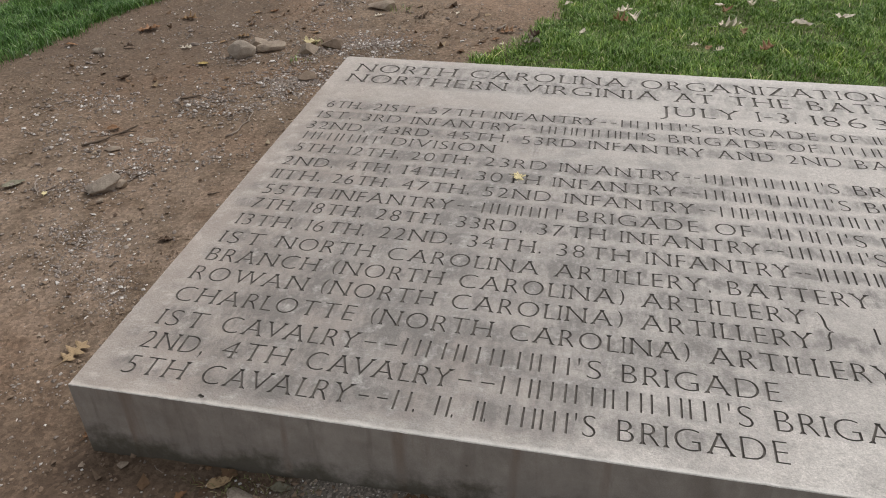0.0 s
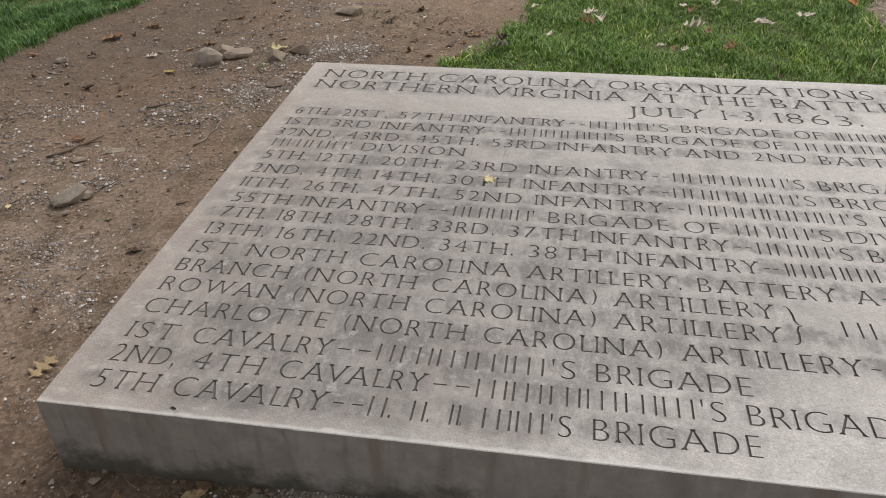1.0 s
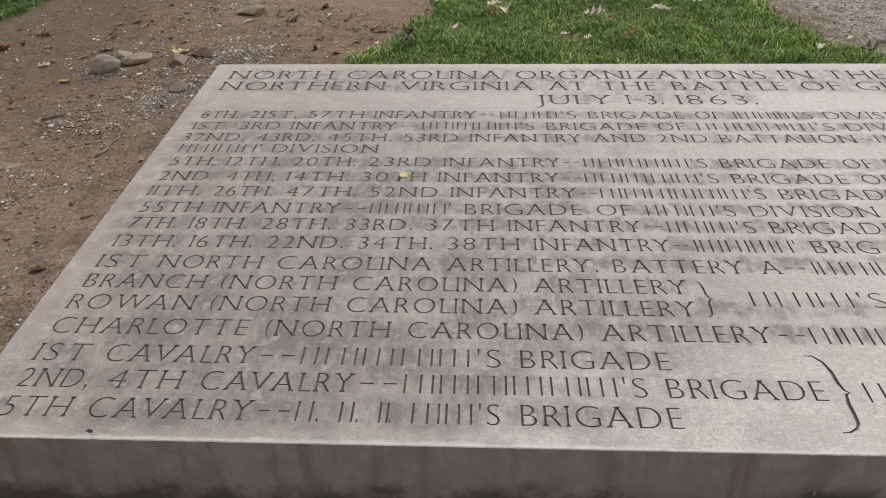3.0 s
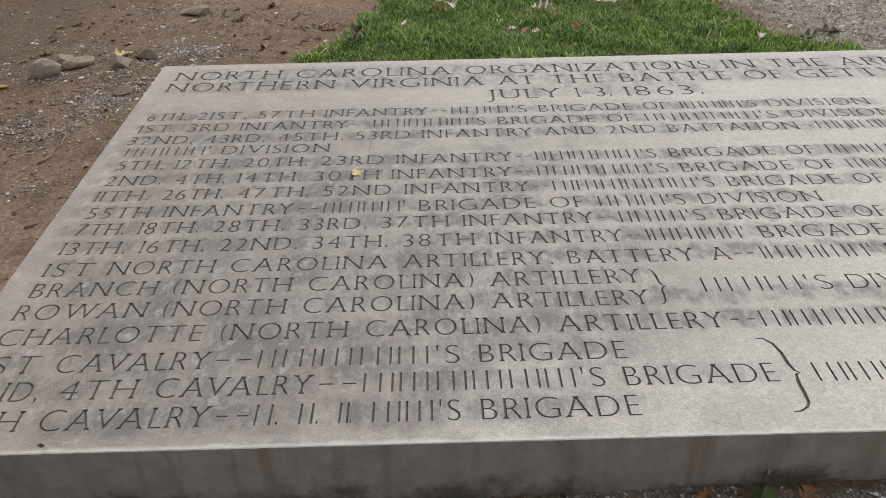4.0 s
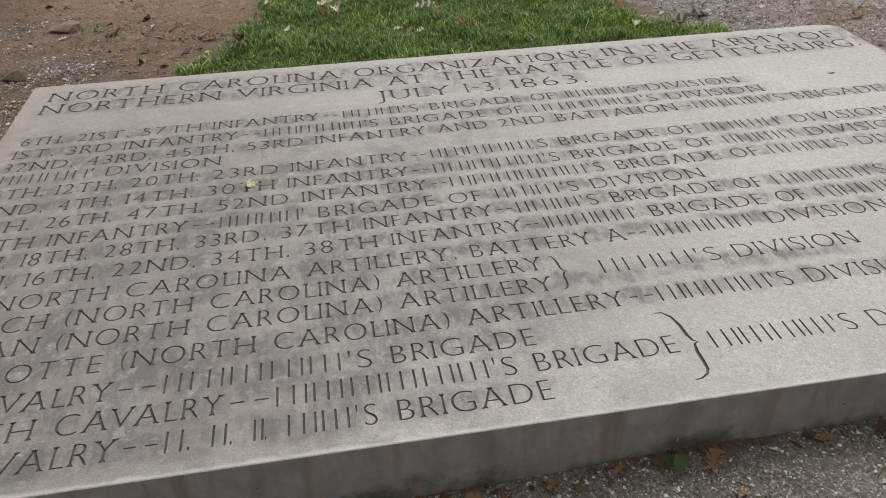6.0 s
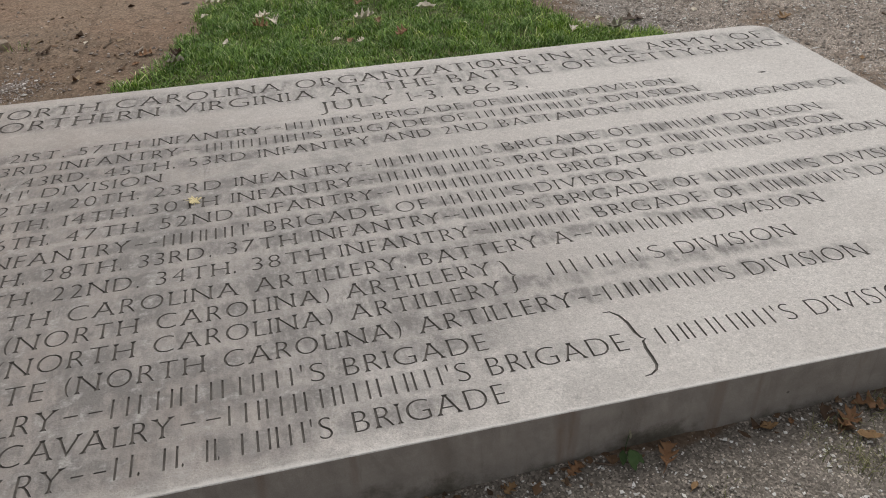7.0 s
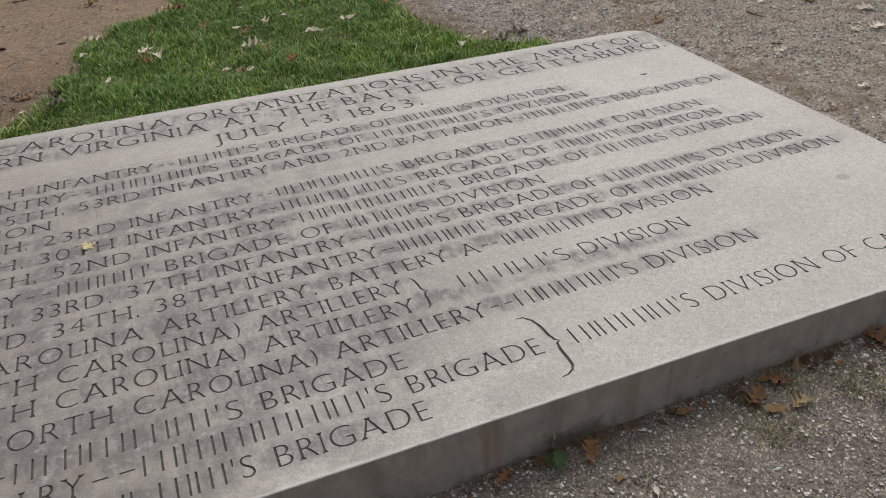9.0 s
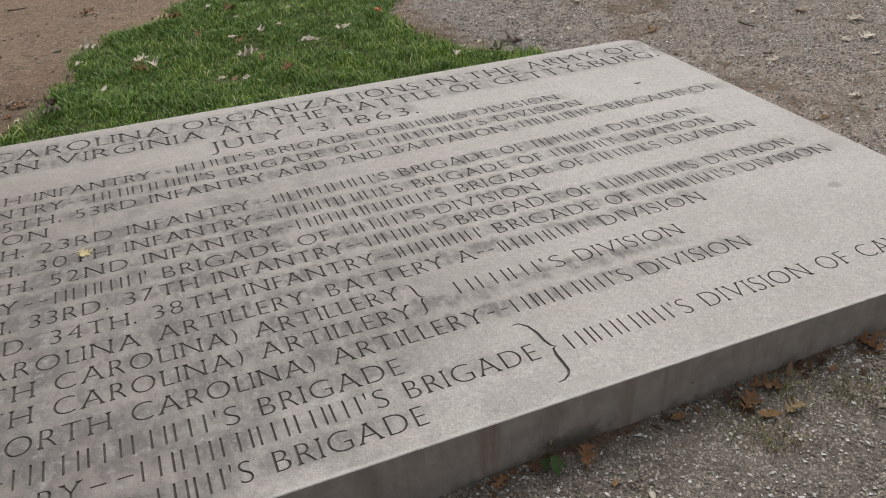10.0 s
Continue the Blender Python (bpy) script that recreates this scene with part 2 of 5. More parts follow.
def ground_material():
    """Packed brown earth, grey grit and the soil below the turf, by the sheet's own masks."""
    n = Nodes("packed_earth_and_grit", 0.95)
    big, mid, fine = n.noise(1.3, 5, 0.6), n.noise(7, 6, 0.65), n.noise(60, 5, 0.7)
    grit = n.noise(260, 3, 0.7)
    dirt = n.ramp(mid, (0.28, (0.150, 0.106, 0.073)), (0.72, (0.285, 0.210, 0.150)))
    dirt = n.mix(n.ramp(big, (0.45, 0.0), (0.65, 0.6)), dirt, (0.270, 0.170, 0.112))
    dirt = n.mix(0.9, dirt, n.ramp(fine, (0.25, 0.55), (0.75, 1.4)), "MULTIPLY")
    px, py, pz = n.xyz()
    bare = n.math("MULTIPLY", n.span(n.math("ADD", py, n.math("MULTIPLY", mid, 0.6)), 3.9, 5.2), n.span(px, -1.0, 0.0))
    dirt = n.mix(n.math("MULTIPLY", bare, n.ramp(n.noise(20, 6, 0.72), (0.36, 0.08), (0.64, 0.72))), dirt, (0.40, 0.295, 0.215))
    # dark humus along the verge, smooth pinkish clay trodden bare beside the slab
    humus = n.math("MULTIPLY", n.span(n.math("ADD", px, n.math("MULTIPLY", big, 1.2)), 0.3, -0.9), n.span(n.math("ADD", py, n.math("MULTIPLY", mid, 0.8)), 2.3, 3.6))
    humus = n.math("MAXIMUM", humus, n.math("MULTIPLY", n.span(n.math("ADD", py, n.math("MULTIPLY", mid, 0.7)), 0.75, 0.25), n.span(n.math("ADD", py, n.math("MULTIPLY", big, 1.5)), -1.6, 0.2)))
    dirt = n.mix(n.math("MULTIPLY", humus, 0.55), dirt, (0.125, 0.090, 0.066))
    clay = n.math("MULTIPLY", n.span(n.math("ADD", py, n.math("MULTIPLY", mid, 1.2)), 3.1, 1.7), n.span(n.math("ADD", mid, n.math("MULTIPLY", big, 0.6)), 0.62, 0.92))
    clay = n.math("MULTIPLY", clay, n.span(py, 0.15, 0.7))
    dirt = n.mix(n.math("MULTIPLY", clay, 0.75), dirt, (0.31, 0.232, 0.175))
    clod = n.add("ShaderNodeRGBToBW")
    n.put(clod.inputs[0], n.cells(75))
    dirt = n.mix(0.6, dirt, n.ramp(clod.outputs[0], (0.15, 0.6), (0.55, 1.0), (0.85, 1.5)), "MULTIPLY")
    gray = n.ramp(mid, (0.28, (0.248, 0.220, 0.193)), (0.72, (0.395, 0.355, 0.318)))
    gray = n.mix(n.math("MULTIPLY", n.span(px, 3.5, 4.6), n.span(py, 0.4, 1.4)), gray, n.mix(1.0, gray, (1.15, 1.09, 1.04), "MULTIPLY"))
    gray = n.mix(n.span(py, 0.2, -0.02), gray, n.mix(1.0, gray, (0.80, 0.785, 0.755), "MULTIPLY"))
    tone = n.add("ShaderNodeRGBToBW")
    n.put(tone.inputs[0], n.cells(170))
    gray = n.mix(0.8, gray, n.ramp(tone.outputs[0], (0.15, 0.45), (0.55, 0.95), (0.76, 1.3), (0.86, 2.5)), "MULTIPLY")
    gray = n.mix(0.6, gray, n.ramp(fine, (0.25, 0.7), (0.75, 1.25)), "MULTIPLY")
    soil = n.ramp(mid, (0.3, (0.085, 0.095, 0.036)), (0.7, (0.15, 0.16, 0.065)))
    edge = n.math("MULTIPLY", n.math("SUBTRACT", mid, 0.5), 1.1)
    g = n.span(n.math("ADD", n.attribute("grit"), edge), 0.3, 0.75)
    c = n.mix(g, dirt, gray)
    c = n.mix(n.span(n.math("ADD", n.attribute("turf"), edge), 0.35, 0.75), c, soil)
    c = n.mix(0.5, c, n.ramp(grit, (0.3, 0.65), (0.7, 1.3)), "MULTIPLY")
    h = n.math("ADD", n.math("MULTIPLY", fine, 1.0), n.math("MULTIPLY", grit, 0.5))
    return n.done(c, h, 0.006, 0.9)


def speckled(name, dark, mid, pale, rough=0.85):
    """Loose pieces, each of its own tone."""
    n = Nodes(name, rough)
    c = n.ramp(n.island(), (0.0, dark), (0.55, mid), (0.80, mid), (0.95, pale))
    c = n.mix(0.6, c, n.ramp(n.noise(170, 4, 0.7), (0.3, 0.7), (0.7, 1.25)), "MULTIPLY")
    return n.done(c, n.noise(220, 3), 0.001, 0.7)


def grass_material(name="lawn_grass", tint=(1.0, 1.0, 1.0)):
    n = Nodes(name, 0.55)
    c = n.ramp(n.island(), (0.0, (0.060, 0.125, 0.024)), (0.5, (0.190, 0.335, 0.060)), (0.88, (0.38, 0.56, 0.14)), (1.0, (0.70, 0.68, 0.42)))
    c = n.mix(n.ramp(n.noise(2.3, 5, 0.65), (0.42, 0.0), (0.64, 0.8)), c, n.mix(1.0, c, (0.60, 0.70, 0.62), "MULTIPLY"))
    c = n.mix(n.ramp(n.noise(11, 4, 0.6), (0.50, 0.0), (0.64, 0.9)), c, n.mix(1.0, c, (1.35, 1.22, 1.05), "MULTIPLY"))
    return n.done(n.mix(1.0, c, tint, "MULTIPLY"))


def leaf_material(name, a, b, spots=(0.10, 0.055, 0.03)):
    n = Nodes(name, 0.7)
    c = n.mix(n.noise(45, 4), a, b)
    c = n.mix(n.ramp(n.noise(120, 4, 0.7), (0.56, 0.0), (0.68, 0.75)), c, spots)
    c = n.mix(0.6, c, n.ramp(n.each(), (0, 0.7), (1, 1.25)), "MULTIPLY")
    return n.done(c, n.noise(150, 3), 0.0012, 0.8)


def rock_material(name, a, b):
    n = Nodes(name, 0.9)
    c = n.ramp(n.noise(22, 6, 0.65), (0.3, a), (0.7, b))
    c = n.mix(0.6, c, n.ramp(n.noise(190, 3, 0.7), (0.3, 0.65), (0.7, 1.3)), "MULTIPLY")
    return n.done(c, n.noise(60, 5, 0.7), 0.004, 0.9)


STONE, CUT, SIDE, EARTH = stone_face(), stone_cut(), stone_side(), ground_material()
WORN = rock_material("worn_clean_granite_edge", (0.60, 0.57, 0.53), (0.80, 0.77, 0.73))
# the verge's shade is put into a darker, cooler tint of the lawn grass
GRASS, SHADED_GRASS = grass_material(), grass_material("shaded_lawn_grass", (0.58, 0.70, 0.80))
LIME = grass_material("yellow_green_grass", (1.20, 1.14, 0.90))
PALE_BLADE = grass_material("pale_grass", (1.7, 1.45, 1.7))
STRAW = speckled("half_dry_grass", (0.12, 0.13, 0.055), (0.27, 0.27, 0.125), (0.48, 0.44, 0.25))
GRIT = speckled("grey_grit", (0.23, 0.198, 0.170), (0.38, 0.332, 0.290), (0.88, 0.85, 0.81))
LITTER = speckled("leaf_scraps", (0.075, 0.05, 0.034), (0.19, 0.118, 0.07), (0.38, 0.28, 0.18))
STALE = speckled("stale_leaf_shreds", (0.10, 0.065, 0.045), (0.27, 0.19, 0.125), (0.50, 0.42, 0.31))
CLODS = speckled("brown_earth_crumbs", (0.18, 0.128, 0.090), (0.31, 0.227, 0.164), (0.46, 0.37, 0.29))
CHIPS = speckled("pale_stone_chips", (0.22, 0.180, 0.155), (0.36, 0.305, 0.265), (0.78, 0.73, 0.69))
GRAVEL = speckled("pale_grey_gravel", (0.25, 0.220, 0.195), (0.405, 0.352, 0.308), (0.92, 0.90, 0.87))
FLECK = speckled("white_stone_flecks", (0.62, 0.60, 0.57), (0.80, 0.78, 0.75), (0.92, 0.90, 0.88))
TAN = leaf_material("dry_tan_leaf", (0.36, 0.235, 0.12), (0.24, 0.14, 0.07))
RUST = leaf_material("rust_brown_leaf", (0.37, 0.205, 0.105), (0.20, 0.108, 0.06))
LIGHT_TAN = leaf_material("light_tan_leaf", (0.50, 0.37, 0.22), (0.38, 0.26, 0.15))
YELLOW = leaf_material("yellow_leaf", (0.50, 0.36, 0.12), (0.40, 0.29, 0.10))
BUFF = leaf_material("buff_yellow_leaf", (0.74, 0.65, 0.38), (0.55, 0.45, 0.24))
BEIGE = leaf_material("bleached_leaf", (0.86, 0.79, 0.66), (0.66, 0.57, 0.45), (0.36, 0.25, 0.16))
GREYED = leaf_material("grey_green_leaf", (0.27, 0.255, 0.19), (0.19, 0.175, 0.12))
ORANGE = leaf_material("orange_leaf", (0.52, 0.20, 0.05), (0.36, 0.13, 0.04))
DARK = leaf_material("dark_brown_leaf", (0.11, 0.07, 0.045), (0.07, 0.045, 0.03))
GREEN = leaf_material("green_weed_leaf", (0.045, 0.085, 0.028), (0.075, 0.12, 0.045), (0.06, 0.09, 0.03))
TWIG = rock_material("grey_brown_bark", (0.085, 0.062, 0.046), (0.20, 0.155, 0.12))
PALE_TWIG = rock_material("pale_grey_bark", (0.22, 0.175, 0.14), (0.40, 0.335, 0.28))
ROCK = rock_material("tan_field_stone", (0.25, 0.195, 0.15), (0.44, 0.36, 0.285))
EARTHY = rock_material("earth_stained_stone", (0.17, 0.125, 0.092), (0.29, 0.22, 0.165))
WHITE_ROCK = rock_material("white_stone", (0.62, 0.60, 0.57), (0.82, 0.80, 0.77))
ROCK_GREY = rock_material("grey_field_stone", (0.27, 0.225, 0.185), (0.46, 0.39, 0.32))


# ---------------------------------------------------------------- mesh helpers
def mesh_object(name, verts, faces, material, parent=None, label="", smooth=False):
    me = bpy.data.meshes.new(name)
    me.from_pydata([tuple(map(float, v)) for v in verts], [], faces)
    for m in (material if isinstance(material, (list, tuple)) else (material,)):
        me.materials.append(m)
    if smooth:
        me.polygons.foreach_set("use_smooth", [True] * len(me.polygons))
    ob = new(name, me)
    if parent:
        ob.parent = parent
    return tagged(ob, label)


def part(name, bm, material, parent, label="", smooth=True):
    me = bpy.data.meshes.new(name)
    bm.to_mesh(me)
    bm.free()
    me.materials.append(material)
    me.polygons.foreach_set("use_smooth", [smooth] * len(me.polygons))
    ob = new(name, me)
    ob.parent = parent
    return tagged(ob, label)


def value_noise(x, y, size, seed):
    """Smooth random values in -1..1 over cells of the given size."""
    table = np.random.RandomState(seed).rand(256, 256) * 2 - 1
    u, v = np.asarray(x) / size + 1000.0, np.asarray(y) / size + 1000.0
    i, j = np.floor(u).astype(int), np.floor(v).astype(int)
    a, b = u - i, v - j
    a, b = a * a * (3 - 2 * a), b * b * (3 - 2 * b)
    i0, i1, j0, j1 = i % 256, (i + 1) % 256, j % 256, (j + 1) % 256
    return (table[i0, j0] * (1 - a) + table[i1, j0] * a) * (1 - b) + (table[i0, j1] * (1 - a) + table[i1, j1] * a) * b


def in_polygon(x, y, loop):
    inside = np.zeros(np.shape(x), bool)
    for (x0, y0), (x1, y1) in zip(loop, loop[1:] + loop[:1]):
        if y0 != y1:
            inside ^= ((y0 > y) != (y1 > y)) & (x < (x1 - x0) * (y - y0) / (y1 - y0) + x0)
    return inside


# ---------------------------------------------------------------- the plan
TOP = 0.19
DEPTH, WIDTH = 2.605, 4.308
TURF = [(0.52, 2.62), (0.62, 3.18), (0.76, 3.36), (0.93, 3.50), (0.98, 3.92), (1.07, 4.32), (1.26, 4.78), (1.38, 4.94), (1.62, 4.95), (1.80, 5.15), (1.94, 5.6), (2.3, 7.6),
        (3.55, 7.6), (3.42, 4.70), (3.25, 4.15), (3.27, 3.92), (3.36, 3.80), (3.37, 3.50), (3.36, 3.28), (3.58, 3.20), (3.84, 3.02), (3.88, 2.62)]
VERGE = [(-2.36, 1.4), (-2.36, 2.69), (-2.36, 3.01), (-2.35, 3.31), (-2.33, 3.53), (-2.25, 3.78), (-2.16, 4.12), (-2.0, 4.6), (-1.9, 6.5), (-3.3, 6.5), (-3.35, 3.9), (-3.3, 1.4)]

# beds of chips on the path: centre, reach and thickness
CHIP_BEDS = [(-0.76, 0.98, 0.24, 0.24, 0.85), (-0.42, 0.72, 0.15, 0.15, 1.0), (-0.75, 1.77, 0.24, 0.20, 0.7), (-0.74, 2.56, 0.26, 0.26, 0.75), (-0.48, 2.85, 0.28, 0.22, 1.0),
             (-0.60, 3.25, 0.40, 0.18, 0.85), (-0.16, 3.46, 0.28, 0.26, 0.95), (-0.32, 0.32, 0.16, 0.20, 0.45), (-0.10, 0.98, 0.05, 0.10, 0.8), (-1.02, 1.42, 0.22, 0.12, 0.5), (-1.45, 2.35, 0.35, 0.20, 0.4)]


def turf_at(x, y):
    wx = x + 0.07 * value_noise(x, y, 0.22, 3) + 0.035 * value_noise(x, y, 0.07, 4)
    wy = y + 0.07 * value_noise(x, y, 0.22, 5) + 0.035 * value_noise(x, y, 0.07, 6)
    return in_polygon(wx, wy, TURF) | in_polygon(wx, wy, VERGE)


def grit_at(x, y):
    """How much the surface is grey grit (1) and not brown earth (0)."""
    right = np.clip((x - 3.25 + 0.35 * value_noise(x, y, 1.1, 11)) / 0.7, 0, 1)
    front = np.clip((-y + 0.03 + 0.05 * value_noise(x, y, 0.4, 12)) / 0.05, 0, 1) * np.clip((x - 0.35 - 0.5 * np.clip(-y - 0.4, 0, 3) + 0.9 * value_noise(x, y, 1.7, 16) * np.clip(-y - 0.3, 0, 1)) / 0.6, 0, 1)
    trail = chips_at(x, y) * 0.38
    brown = np.exp(-((x - 4.75) / 0.35) ** 2 - ((y - 1.9) / 1.2) ** 2) * 0.45
    brown = brown + 0.75 * np.clip(value_noise(x, y, 0.45, 17) + 0.5 * value_noise(x, y, 0.17, 18) - 0.25, 0, 0.9) * (y > 0.3)
    return np.clip(np.maximum(np.maximum(right, front), trail * (x < 1.2)) - brown * (x > 3.9), 0, 1)


def chips_at(x, y):
    """Where pale stone chips lie thickly on the brown path."""
    x, y = np.asarray(x, float), np.asarray(y, float)
    heap = np.zeros(x.shape)
    for cx, cy, rx, ry, much in CHIP_BEDS:
        heap = np.maximum(heap, much * np.exp(-((x - cx) / rx) ** 2 - ((y - cy) / ry) ** 2))
    heap = heap * (0.75 + 0.7 * value_noise(x, y, 0.16, 15))
    loose = np.clip(value_noise(x, y, 0.5, 13) + 0.8 * value_noise(x, y, 0.2, 14) - 0.35, 0, 1) * 0.30 * np.clip((y - 0.6) / 0.8, 0.15, 1) * np.clip(1.4 - np.clip(x - 0.1, 0, 3) - np.clip(y - 4.0, 0, 2), 0.1, 1)
    return np.clip(np.maximum(heap, loose), 0, 1)


def ground_z(x, y):
    x, y = np.asarray(x, float), np.asarray(y, float)
    z = -0.072 + 0.088 * np.clip(x / 3.0, -0.2, 1.1)
    z = z + 0.018 * value_noise(x, y, 1.3, 21) * np.clip(y / 0.8, 0.25, 1) + 0.006 * value_noise(x, y, 0.3, 22)
    z = z + 0.03 * np.clip((y - 2.4) / 0.8, 0, 1) * (x > 0.3) * (x < 4.2)
    return z


def ground():
    """One sheet, fine where the camera passes, coarse to the horizon."""
    def axis(lo, hi, step):
        core = np.arange(lo, hi + step / 2, step)
        far = 0.15 * 1.35 ** np.arange(1, 27)
        return np.concatenate([lo - far[::-1], core, hi + far])
    xs, ys = axis(-3.6, 7.2, 0.03), axis(-0.8, 6.9, 0.03)
    gx, gy = np.meshgrid(xs, ys)
    z = ground_z(gx, gy) + 0.0035 * value_noise(gx, gy, 0.09, 23) + 0.002 * value_noise(gx, gy, 0.045, 24)
    ny, nx = gx.shape
    k = np.arange(ny * nx).reshape(ny, nx)
    faces = np.stack([k[:-1, :-1], k[:-1, 1:], k[1:, 1:], k[1:, :-1]], -1).reshape(-1, 4)
    me = bpy.data.meshes.new("ground")
    me.from_pydata(np.stack([gx, gy, z], -1).reshape(-1, 3).tolist(), [], faces.tolist())
    me.polygons.foreach_set("use_smooth", [True] * len(me.polygons))
    for name, values in (("turf", turf_at(gx, gy).astype(float)), ("grit", grit_at(gx, gy))):
        me.attributes.new(name, "FLOAT", "POINT").data.foreach_set("value", values.ravel().astype(np.float32))
    me.materials.append(EARTH)
    tagged(new("ground", me), "packed brown earth and grey grit around the slab", "ground", kind="structure")


ground()

# ---------------------------------------------------------------- the carved slab
# widths of the letters against their height, in the manner of a Roman inscription
SHAPE = dict(A=0.90, B=0.58, C=0.86, D=0.84, E=0.50, F=0.47, G=0.90, H=0.80, I=0.075, J=0.34, K=0.70, L=0.50, M=0.98, N=0.86, O=0.98,
             P=0.56, R=0.66, S=0.50, T=0.74, U=0.74, V=0.88, W=1.30, Y=0.80, Z=0.78)
SHAPE.update({"0": 0.70, "1": 0.075, "2": 0.56, "3": 0.50, "4": 0.66, "5": 0.52, "6": 0.60, "7": 0.60, "8": 0.56, ".": 0.09, ",": 0.10,
              "'": 0.07, "(": 0.22, ")": 0.22, "-": 0.46})
GLYPHS = {}


def glyph(ch):
    """The outlines of a letter of the built-in font, sampled; its ink lies to the left of each outline."""
    if ch not in GLYPHS:
        ob = new("letter", bpy.data.curves.new("letter", "FONT"))
        ob.data.body = ch
        loops = []
        for s in ob.to_curve(bpy.context.evaluated_depsgraph_get()).splines:
            pts, loop = list(s.bezier_points), []
            for a, b in zip(pts, pts[1:] + pts[:1]):
                straight = a.handle_right_type == "VECTOR" and b.handle_left_type == "VECTOR"
                flat = abs((a.handle_right - a.co).cross(b.co - a.co).z) + abs((b.handle_left - b.co).cross(b.co - a.co).z) < 1e-4
                if straight or flat:
                    loop.append(a.co.xy.copy())
                else:
                    loop += [Vector(p[:2]) for p in GEO.interpolate_bezier(a.co, a.handle_right, b.handle_left, b.co, 6)[:-1]]
            loops.append(np.array([p[:] for p in loop]))
        ob.to_curve_clear()
        data = ob.data
        bpy.data.objects.remove(ob)
        bpy.data.curves.remove(data)
        GLYPHS[ch] = loops
    return GLYPHS[ch]


def thinned(loop, dx, dy):
    """Moves an outline into its ink."""
    a, b = loop - np.roll(loop, 1, 0), np.roll(loop, -1, 0) - loop
    na = np.stack([-a[:, 1], a[:, 0]], -1) / (np.linalg.norm(a, axis=1, keepdims=True) + 1e-12)
    nb = np.stack([-b[:, 1], b[:, 0]], -1) / (np.linalg.norm(b, axis=1, keepdims=True) + 1e-12)
    m = (na + nb) / np.maximum(1 + (na * nb).sum(1, keepdims=True), 0.45)
    return loop + m * np.array([dx, dy])


def serifs(loop, cap, stem):
    """Flares the ends of the stems, at the foot and at the head of the letter."""
    out, n = [], len(loop)
    for i in range(n):
        p, q = loop[i], loop[(i + 1) % n]
        o, r = loop[i - 1], loop[(i + 2) % n]
        def is_end(u, v):
            level = min(abs(u[1]), abs(u[1] - cap))
            return abs(u[1] - v[1]) < 0.02 * cap and level < 0.03 * cap and 0.4 * stem < abs(u[0] - v[0]) < 2.3 * stem
        if is_end(p, q) and np.linalg.norm(o - p) > 0.2 * cap and np.linalg.norm(r - q) > 0.2 * cap:
            way = np.sign(q[0] - p[0])
            out += [p + (o - p) / np.linalg.norm(o - p) * 0.13 * cap, p + np.array([-way * 0.8 * stem, 0])]
        elif is_end(o, p) and np.linalg.norm(loop[i - 2] - o) > 0.2 * cap and np.linalg.norm(q - p) > 0.2 * cap:
            way = np.sign(p[0] - o[0])
            out += [p + np.array([way * 0.8 * stem, 0]), p + (q - p) / np.linalg.norm(q - p) * 0.13 * cap]
        else:
            out.append(p)
    return np.array(out)


def letter(ch, x, y, cap, width):
    """The outlines of one carved letter with its left foot at x, y."""
    loops = glyph(ch)
    every = np.concatenate(loops)
    lo, hi = every.min(0), every.max(0)
    k = cap / 0.682
    sx = width / (hi[0] - lo[0])
    stem = (0.108 if cap > 0.09 else 0.094) * cap
    out = []
    for loop in loops:
        p = np.stack([(loop[:, 0] - lo[0]) * sx, loop[:, 1] * k], -1)
        if ch in "()":
            p[:, 1] = (p[:, 1] - lo[1] * k) / ((hi[1] - lo[1]) * k) * cap * 1.18 - 0.09 * cap
        if ch not in ".,'":
            p = thinned(p, max(0.0, (0.098 * min(sx, 1.25 * k) - stem) / 2) if ch not in "I1" else 0.0, max(0.0, (0.092 * k - 0.062 * cap) / 2))
            if ch not in "-()":
                sunk = max(0.0, (0.092 * k - 0.062 * cap) / 2)
                p[:, 1] = (p[:, 1] - sunk) * cap / (cap - 2 * sunk)
        if ch == "-":
            p[:, 1] += 0.16 * cap
        if ch not in ".,'()-0368":
            p = serifs(p, cap, stem)
        out.append(p + np.array([x, y]))
    return out


KERN = {"AV": -0.16, "VA": -0.16, "AT": -0.10, "TA": -0.10, "LT": -0.08, "LY": -0.08, "AY": -0.12, "RY": -0.06, "TY": -0.04, "RT": -0.04, "OT": -0.05, "TO": -0.05, "LO": -0.05, "WA": -0.12, "TT": -0.05, "GA": -0.05, "AD": -0.03, "FA": -0.08, "CA": -0.04}


def word(text, x0, x1, y, cap=CAP):
    """Carves a word between x0 and x1; '#' is an upright bar in place of a letter that is not written out."""
    gap = 0.21
    need = [0.62 if c == "#" else SHAPE[c] for c in text]
    gaps = [gap + KERN.get(a + b, 0.0) + (-0.08 if a in "RL" else 0.0) + (0.02 if a in "IHN1" and b in "IHNBDEFPRL" else 0.0) for a, b in zip(text, text[1:])] + [0.0]
    total = sum(need) + sum(gaps)
    k = (x1 - x0) / total
    x, out = x0, []
    for i, (c, w) in enumerate(zip(text, need)):
        if c == "#":
            # an upright bar or two, of a stem's weight, in the room of a letter
            for a in ((0.05 * k, (w - 0.12) * k), (0.14 * k, (w - 0.20) * k), (0.02 * k, (w - 0.06) * k))[(i * 2 + len(text)) % 3]:
                out.append(np.array([(x + a + 0.085 * cap, y + cap), (x + a, y + cap), (x + a, y), (x + a + 0.085 * cap, y)]))
        else:
            out += letter(c, x, y, cap, w * k)
        x += (w + gaps[i]) * k
    return out


